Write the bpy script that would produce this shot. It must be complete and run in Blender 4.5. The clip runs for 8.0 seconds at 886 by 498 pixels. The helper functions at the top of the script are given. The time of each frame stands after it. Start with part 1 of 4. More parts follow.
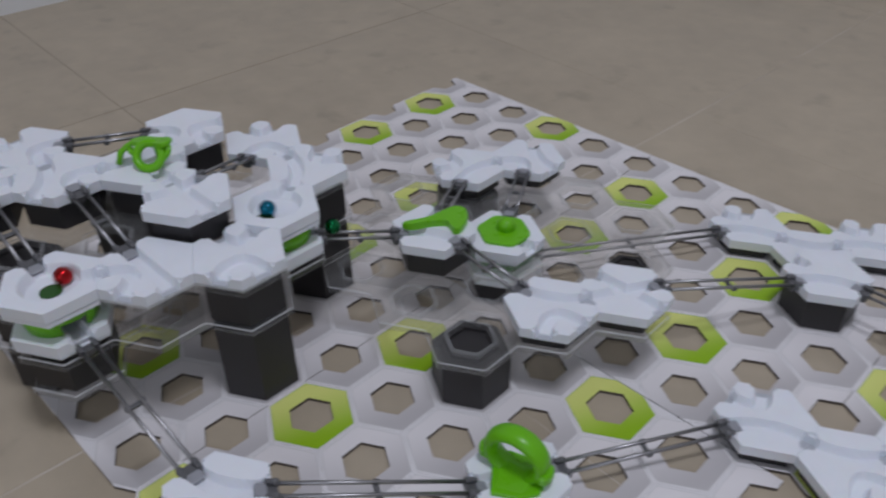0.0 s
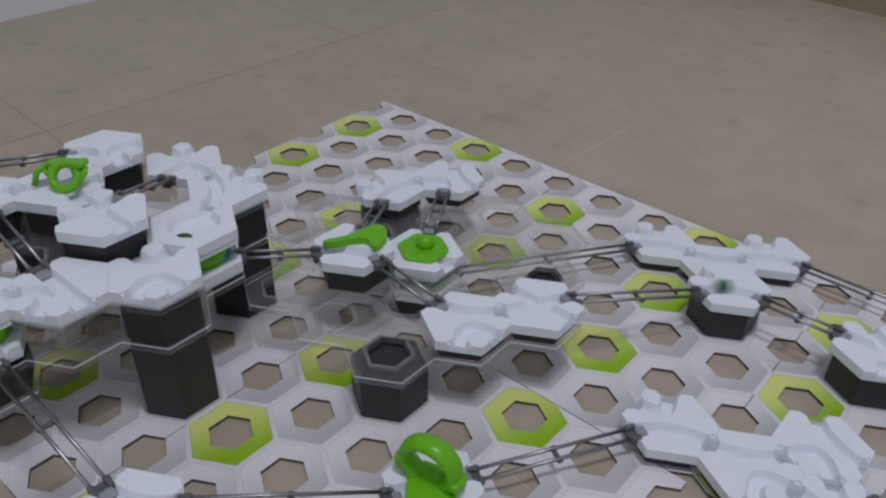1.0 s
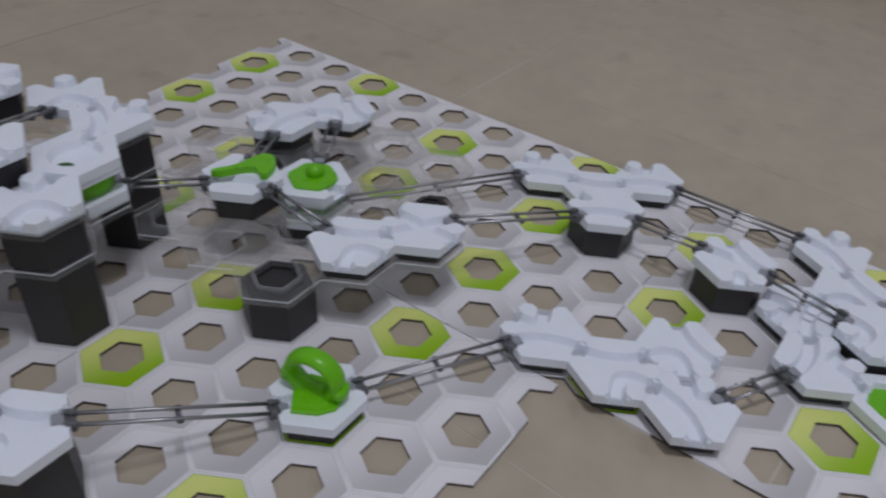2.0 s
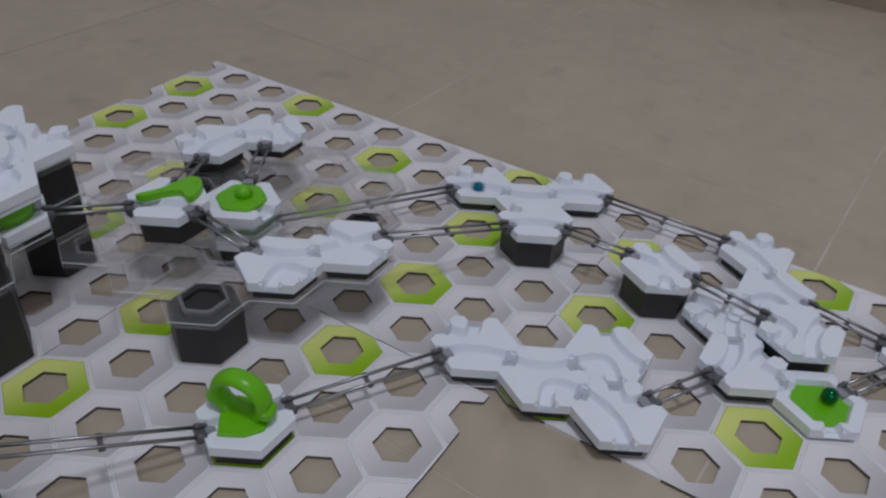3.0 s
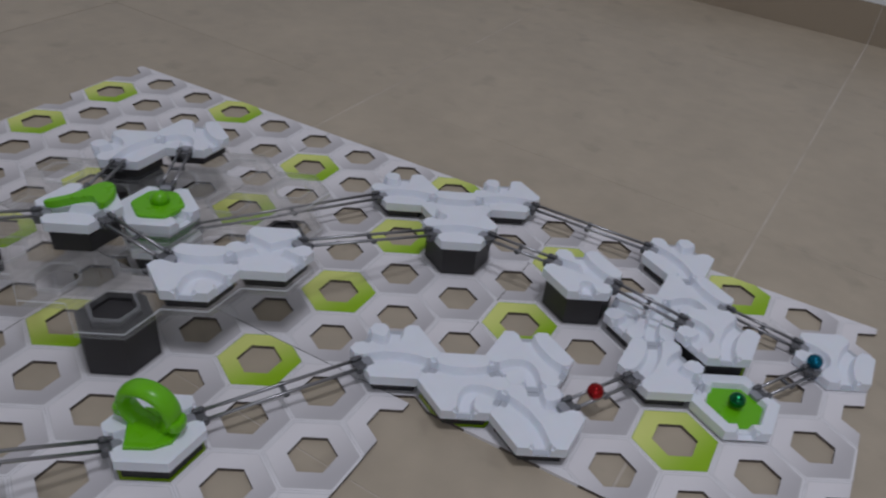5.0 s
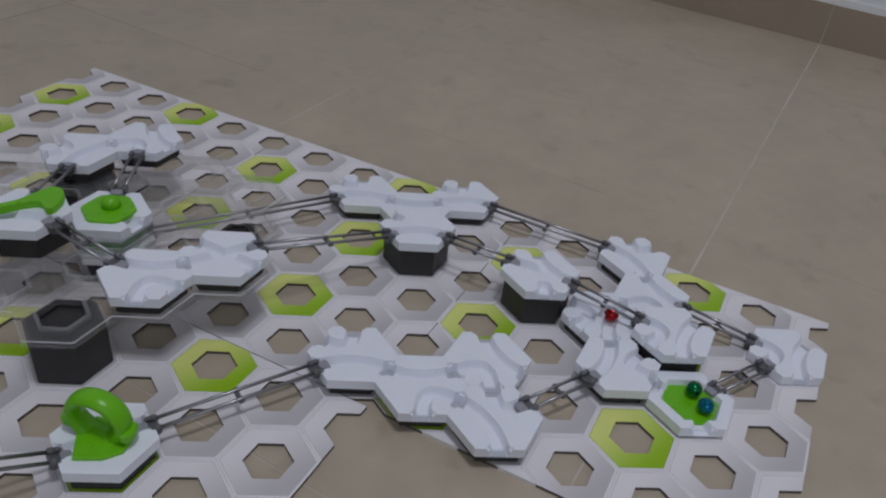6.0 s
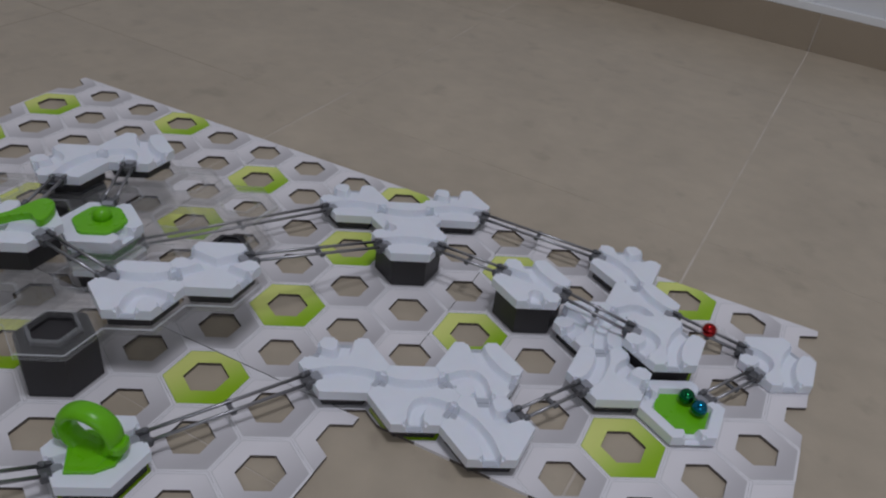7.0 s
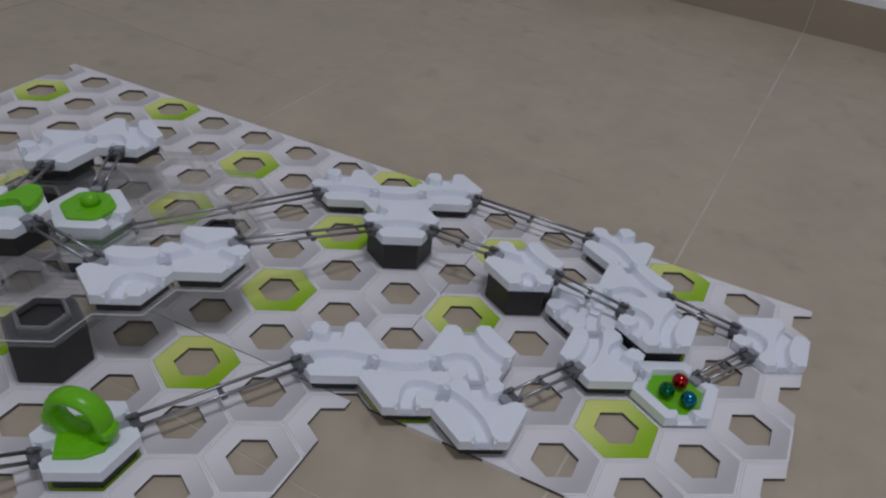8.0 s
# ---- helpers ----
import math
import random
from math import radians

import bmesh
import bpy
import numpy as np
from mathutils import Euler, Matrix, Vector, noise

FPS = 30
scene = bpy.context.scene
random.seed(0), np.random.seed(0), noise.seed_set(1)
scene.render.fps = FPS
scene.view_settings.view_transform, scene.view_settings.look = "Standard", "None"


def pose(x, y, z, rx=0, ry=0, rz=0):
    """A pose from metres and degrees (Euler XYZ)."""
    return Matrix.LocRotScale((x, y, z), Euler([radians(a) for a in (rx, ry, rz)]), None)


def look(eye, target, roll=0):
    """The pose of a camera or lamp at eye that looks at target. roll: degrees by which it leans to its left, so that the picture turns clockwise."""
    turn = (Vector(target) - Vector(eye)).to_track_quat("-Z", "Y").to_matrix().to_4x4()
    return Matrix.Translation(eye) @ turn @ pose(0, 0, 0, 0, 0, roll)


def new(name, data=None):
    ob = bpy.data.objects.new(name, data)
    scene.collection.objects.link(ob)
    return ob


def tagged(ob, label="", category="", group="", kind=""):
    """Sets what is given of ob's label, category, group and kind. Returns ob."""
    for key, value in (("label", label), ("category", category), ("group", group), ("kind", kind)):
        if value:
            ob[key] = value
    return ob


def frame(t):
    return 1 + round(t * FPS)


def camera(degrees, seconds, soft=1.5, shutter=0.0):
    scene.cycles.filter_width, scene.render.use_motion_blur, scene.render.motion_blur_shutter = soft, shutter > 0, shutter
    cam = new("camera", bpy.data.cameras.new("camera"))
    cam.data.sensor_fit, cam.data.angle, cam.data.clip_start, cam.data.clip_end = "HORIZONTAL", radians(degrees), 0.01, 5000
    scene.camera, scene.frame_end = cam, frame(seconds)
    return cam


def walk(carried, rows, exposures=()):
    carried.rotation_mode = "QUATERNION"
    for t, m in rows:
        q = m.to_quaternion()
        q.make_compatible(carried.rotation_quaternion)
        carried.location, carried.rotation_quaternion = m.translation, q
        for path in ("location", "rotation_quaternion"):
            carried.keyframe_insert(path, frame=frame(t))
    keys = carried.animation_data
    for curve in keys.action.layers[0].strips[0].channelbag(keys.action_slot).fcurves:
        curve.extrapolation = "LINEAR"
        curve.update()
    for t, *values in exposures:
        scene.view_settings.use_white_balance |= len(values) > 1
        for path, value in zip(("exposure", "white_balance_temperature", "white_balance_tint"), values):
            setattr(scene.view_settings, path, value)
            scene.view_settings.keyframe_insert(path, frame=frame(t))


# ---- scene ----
cam = camera(58.5, 8.0, soft=2.2, shutter=0.7)
# seconds, eye, tilt from straight down, roll, yaw
PATH = [
    (0.0, -0.1544, -0.4604, 0.4016, 53.743, 0.618, 14.658),
    (0.5, -0.1361, -0.4676, 0.4033, 54.834, -0.390, 12.288),
    (1.0, -0.1314, -0.4709, 0.4057, 55.538, -1.019, 11.043),
    (1.2, -0.1254, -0.4757, 0.4055, 55.448, -0.986, 10.820),
    (1.3, -0.1227, -0.4779, 0.4055, 55.151, -1.169, 10.566),
    (1.5, -0.1176, -0.4817, 0.4052, 53.267, -2.067, 9.266),
    (1.7, -0.1089, -0.4868, 0.4046, 52.471, -2.466, 8.092),
    (2.0, -0.0960, -0.4949, 0.4038, 52.141, -3.018, 6.108),
    (2.2, -0.0900, -0.4951, 0.4017, 52.257, -3.129, 4.960),
    (3.5, -0.0657, -0.4982, 0.4059, 54.368, -3.143, 2.114),
    (4.0, -0.0667, -0.4979, 0.4034, 54.711, -3.784, 1.606),
    (4.2, -0.0640, -0.4981, 0.3993, 55.128, -3.651, 1.439),
    (5.5, -0.0440, -0.4933, 0.4004, 54.607, -5.702, -1.979),
    (6.0, -0.0417, -0.4931, 0.4006, 54.947, -5.576, -2.828),
    (6.5, -0.0432, -0.4922, 0.4018, 55.093, -5.738, -2.988),
    (7.0, -0.0419, -0.4924, 0.4044, 55.411, -5.753, -3.434),
    (7.5, -0.0393, -0.4919, 0.3998, 54.946, -5.633, -3.725),
    (8.0, -0.0363, -0.4920, 0.3994, 54.588, -5.406, -3.831),
]
walk(cam, [(t, pose(x, y, z, a, b, c)) for t, x, y, z, a, b, c in PATH], exposures=[(0.0, -0.09), (2.0, -0.19), (3.5, -0.32), (8.0, -0.36)])

# ---- light ----
world = bpy.data.worlds.new("world")
world.use_nodes = True
scene.world = world
world.node_tree.nodes["Background"].inputs[0].default_value = (0.74, 0.85, 1.0, 1)
world.node_tree.nodes["Background"].inputs[1].default_value = 0.12
lamp_data = bpy.data.lights.new("ceiling_light", "AREA")
lamp_data.shape, lamp_data.size, lamp_data.energy, lamp_data.color = "DISK", 0.42, 19.5, (0.835, 0.862, 1.0)
lamp = new("ceiling_light", lamp_data)
lamp.matrix_world = look((0.15, -0.40, 2.36), (0.15, -0.40, 0))
# unseen bluish fill, added on the camera side to lift the shadows
fill_data = bpy.data.lights.new("fill_light", "AREA")
fill_data.shape, fill_data.size, fill_data.size_y, fill_data.energy, fill_data.color = "RECTANGLE", 1.3, 1.2, 11.5, (0.77, 0.85, 1.0)
fill_lamp = new("fill_light", fill_data)

# ---- measures ----
P = 0.055                      # pitch of the hexagon grid
R = P / math.sqrt(3)           # corner radius of one cell
BOARD = 0.004                  # thickness of the card boards
TILE = 0.009                   # thickness of a white track tile
FOOT = 0.0075                  # dark foot under a tile
DECK = 0.005                   # thickness of a clear level
DIRS = {30: (1, 0), 90: (0, 1), 150: (-1, 1), 210: (-1, 0), 270: (0, -1), 330: (1, -1)}


def cell(i, j):
    return Vector((i * P * math.cos(math.pi / 6), i * P * 0.5 + j * P, 0))


def hexagon(r, turn=0.0):
    return [(r * math.cos(math.radians(60 * k + turn)), r * math.sin(math.radians(60 * k + turn))) for k in range(6)]


# ---- materials ----
def material(name, colour, rough=0.5, metal=0.0, grain=0.0, scale=60.0, bump=0.0, fine=400.0, spec=0.5, coat=0.0, transmission=0.0, ior=1.45, sss=0.0):
    m = bpy.data.materials.new(name)
    m.use_nodes = True
    nt = m.node_tree
    b = nt.nodes["Principled BSDF"]
    b.inputs["Roughness"].default_value = rough
    b.inputs["Metallic"].default_value = metal
    b.inputs["Specular IOR Level"].default_value = spec
    b.inputs["Coat Weight"].default_value = coat
    b.inputs["Transmission Weight"].default_value = transmission
    b.inputs["IOR"].default_value = ior
    b.inputs["Base Color"].default_value = (*colour, 1)
    if sss:
        b.inputs["Subsurface Weight"].default_value = sss
        b.inputs["Subsurface Scale"].default_value = 0.004
    co = nt.nodes.new("ShaderNodeTexCoord")
    if grain:
        n1 = nt.nodes.new("ShaderNodeTexNoise")
        n1.inputs["Scale"].default_value, n1.inputs["Detail"].default_value = scale, 5
        nt.links.new(co.outputs["Object"], n1.inputs["Vector"])
        mix = nt.nodes.new("ShaderNodeMix")
        mix.data_type = "RGBA"
        mix.inputs["A"].default_value = (*[c * (1 - grain) for c in colour], 1)
        mix.inputs["B"].default_value = (*[min(1, c * (1 + grain)) for c in colour], 1)
        nt.links.new(n1.outputs["Fac"], mix.inputs["Factor"])
        nt.links.new(mix.outputs["Result"], b.inputs["Base Color"])
        rr = nt.nodes.new("ShaderNodeMapRange")
        rr.inputs["To Min"].default_value, rr.inputs["To Max"].default_value = max(0, rough - 0.1), min(1, rough + 0.1)
        nt.links.new(n1.outputs["Fac"], rr.inputs["Value"])
        nt.links.new(rr.outputs["Result"], b.inputs["Roughness"])
    if bump:
        n2 = nt.nodes.new("ShaderNodeTexNoise")
        n2.inputs["Scale"].default_value, n2.inputs["Detail"].default_value = fine, 3
        nt.links.new(co.outputs["Object"], n2.inputs["Vector"])
        bp = nt.nodes.new("ShaderNodeBump")
        bp.inputs["Strength"].default_value, bp.inputs["Distance"].default_value = bump, 0.0004
        nt.links.new(n2.outputs["Fac"], bp.inputs["Height"])
        nt.links.new(bp.outputs["Normal"], b.inputs["Normal"])
    return m


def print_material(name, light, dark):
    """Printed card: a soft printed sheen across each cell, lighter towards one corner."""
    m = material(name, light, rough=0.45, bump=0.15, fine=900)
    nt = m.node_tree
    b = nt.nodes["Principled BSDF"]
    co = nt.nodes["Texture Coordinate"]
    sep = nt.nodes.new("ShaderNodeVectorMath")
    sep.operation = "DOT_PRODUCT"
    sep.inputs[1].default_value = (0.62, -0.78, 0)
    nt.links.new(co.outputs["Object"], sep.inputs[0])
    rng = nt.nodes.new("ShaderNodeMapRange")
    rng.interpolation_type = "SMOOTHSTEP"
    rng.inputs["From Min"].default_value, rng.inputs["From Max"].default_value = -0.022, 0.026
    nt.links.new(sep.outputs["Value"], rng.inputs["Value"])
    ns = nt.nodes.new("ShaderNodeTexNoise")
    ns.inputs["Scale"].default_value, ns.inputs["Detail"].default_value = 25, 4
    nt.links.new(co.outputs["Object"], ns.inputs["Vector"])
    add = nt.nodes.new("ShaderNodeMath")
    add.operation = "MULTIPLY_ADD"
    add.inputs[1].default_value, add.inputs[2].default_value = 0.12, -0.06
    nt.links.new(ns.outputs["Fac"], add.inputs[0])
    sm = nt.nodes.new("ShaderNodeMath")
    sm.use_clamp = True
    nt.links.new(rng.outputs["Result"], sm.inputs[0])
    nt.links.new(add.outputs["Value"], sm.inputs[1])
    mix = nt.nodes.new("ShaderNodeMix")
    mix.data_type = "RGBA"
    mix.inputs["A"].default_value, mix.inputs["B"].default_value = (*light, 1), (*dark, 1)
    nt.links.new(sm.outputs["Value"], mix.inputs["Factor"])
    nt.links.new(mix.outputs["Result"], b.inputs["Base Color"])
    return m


def clear_material(name, tint, milky, rough, hue=(1, 0.995, 0.985), body=(0.85, 0.86, 0.87)):
    """Clear plastic: see-through, with a glossy surface and a little milkiness that partly imitates reflections."""
    m = bpy.data.materials.new(name)
    m.use_nodes = True
    nt = m.node_tree
    nt.nodes.remove(nt.nodes["Principled BSDF"])
    out = nt.nodes["Material Output"]
    tr = nt.nodes.new("ShaderNodeBsdfTransparent")
    tr.inputs[0].default_value = (*[tint * c for c in hue], 1)
    df = nt.nodes.new("ShaderNodeBsdfDiffuse")
    df.inputs[0].default_value = (*body, 1)
    gl = nt.nodes.new("ShaderNodeBsdfGlossy")
    gl.inputs["Roughness"].default_value = rough
    ns = nt.nodes.new("ShaderNodeTexNoise")
    ns.inputs["Scale"].default_value = 90
    rg = nt.nodes.new("ShaderNodeMapRange")
    rg.inputs["To Min"].default_value, rg.inputs["To Max"].default_value = milky * 0.6, milky * 1.4
    nt.links.new(ns.outputs["Fac"], rg.inputs["Value"])
    m1, m2 = nt.nodes.new("ShaderNodeMixShader"), nt.nodes.new("ShaderNodeMixShader")
    nt.links.new(rg.outputs["Result"], m1.inputs[0])
    nt.links.new(tr.outputs[0], m1.inputs[1])
    nt.links.new(df.outputs[0], m1.inputs[2])
    fr = nt.nodes.new("ShaderNodeLayerWeight")
    fr.inputs["Blend"].default_value = 0.5
    pw = nt.nodes.new("ShaderNodeMath")
    pw.operation = "POWER"
    pw.inputs[1].default_value = 5.0
    nt.links.new(fr.outputs["Facing"], pw.inputs[0])
    sc = nt.nodes.new("ShaderNodeMath")
    sc.operation = "MULTIPLY_ADD"
    sc.inputs[1].default_value, sc.inputs[2].default_value = 0.7, 0.035
    nt.links.new(pw.outputs["Value"], sc.inputs[0])
    nt.links.new(sc.outputs["Value"], m2.inputs[0])
    nt.links.new(m1.outputs[0], m2.inputs[1])
    nt.links.new(gl.outputs[0], m2.inputs[2])
    nt.links.new(m2.outputs[0], out.inputs["Surface"])
    return m


WHITE = material("white_plastic", (0.828, 0.851, 0.902), rough=0.36, grain=0.03, scale=90, bump=0.08, fine=1200, sss=0.05)
GREEN = material("green_plastic", (0.15, 0.50, 0.006), rough=0.3, grain=0.06, scale=80, bump=0.05, fine=900)
GREEN_CLEAR = clear_material("green_clear_plastic", 0.90, 0.55, 0.12, (0.35, 0.95, 0.22), (0.07, 0.40, 0.02))
# this milkiness also paints the reflection that lightens what lies below
CLEAR = clear_material("clear_plastic", 0.955, 0.055, 0.10, (1, 0.988, 0.97))
CLEAR_RIM = clear_material("clear_plastic_rim", 0.93, 0.17, 0.12)
CLEAR_EDGE = clear_material("clear_plastic_edge", 0.90, 0.06, 0.12)
# pale diffuse arris: paints the white glints along clear edges
ARRIS_GLINT = clear_material("clear_plastic_glint", 0.93, 0.62, 0.15)
BLACK = material("dark_grey_plastic", (0.030, 0.0275, 0.0285), rough=0.5, grain=0.15, scale=120, bump=0.12, fine=900)
# grey that paints the shade in the deep groove mouths
MOUTH_SHADE = material("mouth_shade_grey", (0.50, 0.52, 0.56), rough=0.45, grain=0.06, scale=150)
TONGUE = material("pale_grey_plastic", (0.30, 0.305, 0.33), rough=0.4, grain=0.08, scale=200)
CLIP = material("grey_clip_plastic", (0.12, 0.12, 0.125), rough=0.4, grain=0.1, scale=200)
STEEL = material("rail_steel", (0.35, 0.345, 0.355), rough=0.34, metal=1.0, grain=0.12, scale=300)
CARD = material("cut_card_edge", (0.12, 0.10, 0.085), rough=0.9, grain=0.2, scale=300)
LINE = material("printed_white_line", (0.80, 0.775, 0.785), rough=0.45, grain=0.04, scale=120)
SEAM = material("printed_grey_line", (0.55, 0.54, 0.53), rough=0.45, grain=0.06, scale=120)
LIME_SEAM = material("printed_green_line", (0.24, 0.38, 0.03), rough=0.45, grain=0.06, scale=120)
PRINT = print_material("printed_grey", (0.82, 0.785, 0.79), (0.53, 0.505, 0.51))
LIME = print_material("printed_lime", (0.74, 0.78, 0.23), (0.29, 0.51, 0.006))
WALL = material("wall_paint", (0.72, 0.72, 0.72), rough=0.85, grain=0.05, scale=6, bump=0.2, fine=150)
SKIRT = material("baseboard_stone", (0.33, 0.268, 0.195), rough=0.35, grain=0.08, scale=14, bump=0.05)
WHITE_TRIM = material("white_trim", (0.78, 0.78, 0.77), rough=0.5, grain=0.03, scale=20)
GROUT = material("floor_grout", (0.62, 0.55, 0.48), rough=0.9, grain=0.12, scale=80)


def worn_grout(m, pale, dull, dirty):
    """Joints that are pale in places, rubbed down to the stone's colour in others, and dirty towards one wall."""
    nt = m.node_tree
    b, co = nt.nodes["Principled BSDF"], nt.nodes["Texture Coordinate"]
    wear, dirt = nt.nodes.new("ShaderNodeTexNoise"), nt.nodes.new("ShaderNodeTexNoise")
    wear.inputs["Scale"].default_value, wear.inputs["Detail"].default_value = 11, 4
    dirt.inputs["Scale"].default_value, dirt.inputs["Detail"].default_value = 3.5, 3
    ramp = nt.nodes.new("ShaderNodeMapRange")
    ramp.inputs["From Min"].default_value, ramp.inputs["From Max"].default_value = 0.43, 0.67
    sep, sum_, away = nt.nodes.new("ShaderNodeSeparateXYZ"), nt.nodes.new("ShaderNodeMath"), nt.nodes.new("ShaderNodeMapRange")
    sum_.operation = "MULTIPLY_ADD"
    sum_.inputs[1].default_value = 0.5
    away.inputs["From Min"].default_value, away.inputs["From Max"].default_value = -0.02, -0.22
    m1, m2 = nt.nodes.new("ShaderNodeMix"), nt.nodes.new("ShaderNodeMix")
    m1.data_type = m2.data_type = "RGBA"
    m1.inputs["A"].default_value, m1.inputs["B"].default_value, m2.inputs["B"].default_value = (*pale, 1), (*dull, 1), (*dirty, 1)
    for n in (wear, dirt, sep):
        nt.links.new(co.outputs["Object"], n.inputs["Vector"])
    nt.links.new(wear.outputs["Fac"], ramp.inputs["Value"])
    nt.links.new(ramp.outputs["Result"], m1.inputs["Factor"])
    nt.links.new(dirt.outputs["Fac"], sum_.inputs[0])
    nt.links.new(sep.outputs["X"], sum_.inputs[2])
    nt.links.new(sum_.outputs["Value"], away.inputs["Value"])
    nt.links.new(away.outputs["Result"], m2.inputs["Factor"])
    nt.links.new(m1.outputs["Result"], m2.inputs["A"])
    nt.links.new(m2.outputs["Result"], b.inputs["Base Color"])


worn_grout(GROUT, (0.61, 0.55, 0.475), (0.45, 0.38, 0.29), (0.31, 0.255, 0.195))
STONE = material("floor_stone", (0.458, 0.386, 0.290), rough=0.36, grain=0.17, scale=9, bump=0.05, fine=60)
nt = STONE.node_tree
_f = nt.nodes.new("ShaderNodeTexNoise")
_f.inputs["Scale"].default_value, _f.inputs["Detail"].default_value = 34, 9
_g = nt.nodes.new("ShaderNodeMapRange")
_g.inputs["To Min"].default_value, _g.inputs["To Max"].default_value = 0.86, 1.14
nt.links.new(nt.nodes["Texture Coordinate"].outputs["Object"], _f.inputs["Vector"])
nt.links.new(_f.outputs["Fac"], _g.inputs["Value"])
_n = nt.nodes.new("ShaderNodeObjectInfo")
_h = nt.nodes.new("ShaderNodeHueSaturation")
_r = nt.nodes.new("ShaderNodeMapRange")
_r.inputs["To Min"].default_value, _r.inputs["To Max"].default_value = 0.98, 1.02
nt.links.new(_n.outputs["Random"], _r.inputs["Value"])
_m = nt.nodes.new("ShaderNodeMath")
_m.operation = "MULTIPLY"
nt.links.new(_r.outputs["Result"], _m.inputs[0])
nt.links.new(_g.outputs["Result"], _m.inputs[1])
_s = nt.nodes.new("ShaderNodeTexNoise")                # sparse dull marks
_s.inputs["Scale"].default_value, _s.inputs["Detail"].default_value = 21, 6
_t = nt.nodes.new("ShaderNodeMapRange")
_t.inputs["From Min"].default_value, _t.inputs["From Max"].default_value = 0.60, 0.72
_t.inputs["To Min"].default_value, _t.inputs["To Max"].default_value = 1.0, 0.84
_u = nt.nodes.new("ShaderNodeMath")
_u.operation = "MULTIPLY"
nt.links.new(nt.nodes["Texture Coordinate"].outputs["Object"], _s.inputs["Vector"])
nt.links.new(_s.outputs["Fac"], _t.inputs["Value"])
nt.links.new(_m.outputs["Value"], _u.inputs[0])
nt.links.new(_t.outputs["Result"], _u.inputs[1])
nt.links.new(_u.outputs["Value"], _h.inputs["Value"])
_src = nt.nodes["Principled BSDF"].inputs["Base Color"].links[0].from_socket
nt.links.new(_src, _h.inputs["Color"])
nt.links.new(_h.outputs["Color"], nt.nodes["Principled BSDF"].inputs["Base Color"])
MARBLE = {c: material("marble_" + c, v, rough=0.12, metal=0.95, coat=0.25, grain=0.05, scale=200)
          for c, v in (("red", (0.42, 0.010, 0.012)), ("green", (0.004, 0.16, 0.05)), ("blue", (0.004, 0.17, 0.27)))}


# ---- mesh helpers ----
def thing(name, label, category, m=None, group="", kind=""):
    ob = new(name)
    ob.empty_display_size = 0.02
    if m is not None:
        ob.matrix_world = m
    return tagged(ob, label, category, group, kind)


def mesh_of(name, bm, mats, smooth=False):
    me = bpy.data.meshes.new(name)
    bm.normal_update()
    bm.to_mesh(me)
    bm.free()
    for mt in (mats if isinstance(mats, (list, tuple)) else [mats]):
        me.materials.append(mt)
    if smooth:
        me.shade_smooth()
    return me


def part(name, bm, mats, parent, label="", m=None, smooth=False):
    me = bm if isinstance(bm, bpy.types.Mesh) else mesh_of(name, bm, mats, smooth)
    ob = new(name, me)
    ob.parent = parent
    if m is not None:
        ob.matrix_basis = m
    if label:
        ob["label"] = label
    return ob


def prism(bm, pts, z0, z1, bevel=0.0, mat=0):
    """An upright prism over a polygon, its top and bottom rims bevelled."""
    n = len(pts)
    cx, cy = sum(p[0] for p in pts) / n, sum(p[1] for p in pts) / n
    rad = max(math.hypot(p[0] - cx, p[1] - cy) for p in pts)
    k = 1 - bevel / rad if rad else 1
    levels = [(z0, k), (z0 + bevel, 1), (z1 - bevel, 1), (z1, k)] if bevel else [(z0, 1), (z1, 1)]
    rings = [[bm.verts.new((cx + (x - cx) * s, cy + (y - cy) * s, z)) for x, y in pts] for z, s in levels]
    faces = [bm.faces.new(rings[0][::-1]), bm.faces.new(rings[-1])]
    for a, b in zip(rings, rings[1:]):
        for q in range(n):
            faces.append(bm.faces.new((a[q], a[(q + 1) % n], b[(q + 1) % n], b[q])))
    for f in faces:
        f.material_index = mat
    return faces


def box(bm, x0, x1, y0, y1, z0, z1, bevel=0.0, mat=0):
    return prism(bm, [(x0, y0), (x1, y0), (x1, y1), (x0, y1)], z0, z1, bevel, mat)


def lathe(bm, profile, n=24, mat=0, origin=(0, 0, 0)):
    rings = []
    for r, z in profile:
        rings.append([bm.verts.new((origin[0] + r * math.cos(2 * math.pi * k / n), origin[1] + r * math.sin(2 * math.pi * k / n), origin[2] + z)) for k in range(n)])
    for a, b in zip(rings, rings[1:]):
        for k in range(n):
            bm.faces.new((a[k], a[(k + 1) % n], b[(k + 1) % n], b[k])).material_index = mat
    bm.faces.new(rings[0][::-1]).material_index = mat
    bm.faces.new(rings[-1]).material_index = mat


def rod(bm, a, b, r, n=8, mat=0):
    a, b = Vector(a), Vector(b)
    d = (b - a).normalized()
    s = d.cross(Vector((0, 0, 1))).normalized()
    u = s.cross(d)
    ra = [bm.verts.new(a + r * (math.cos(2 * math.pi * k / n) * s + math.sin(2 * math.pi * k / n) * u)) for k in range(n)]
    rb = [bm.verts.new(b + r * (math.cos(2 * math.pi * k / n) * s + math.sin(2 * math.pi * k / n) * u)) for k in range(n)]
    for k in range(n):
        f = bm.faces.new((ra[k], rb[k], rb[(k + 1) % n], ra[(k + 1) % n]))
        f.material_index, f.smooth = mat, True
    bm.faces.new(ra).material_index = mat
    bm.faces.new(rb[::-1]).material_index = mat


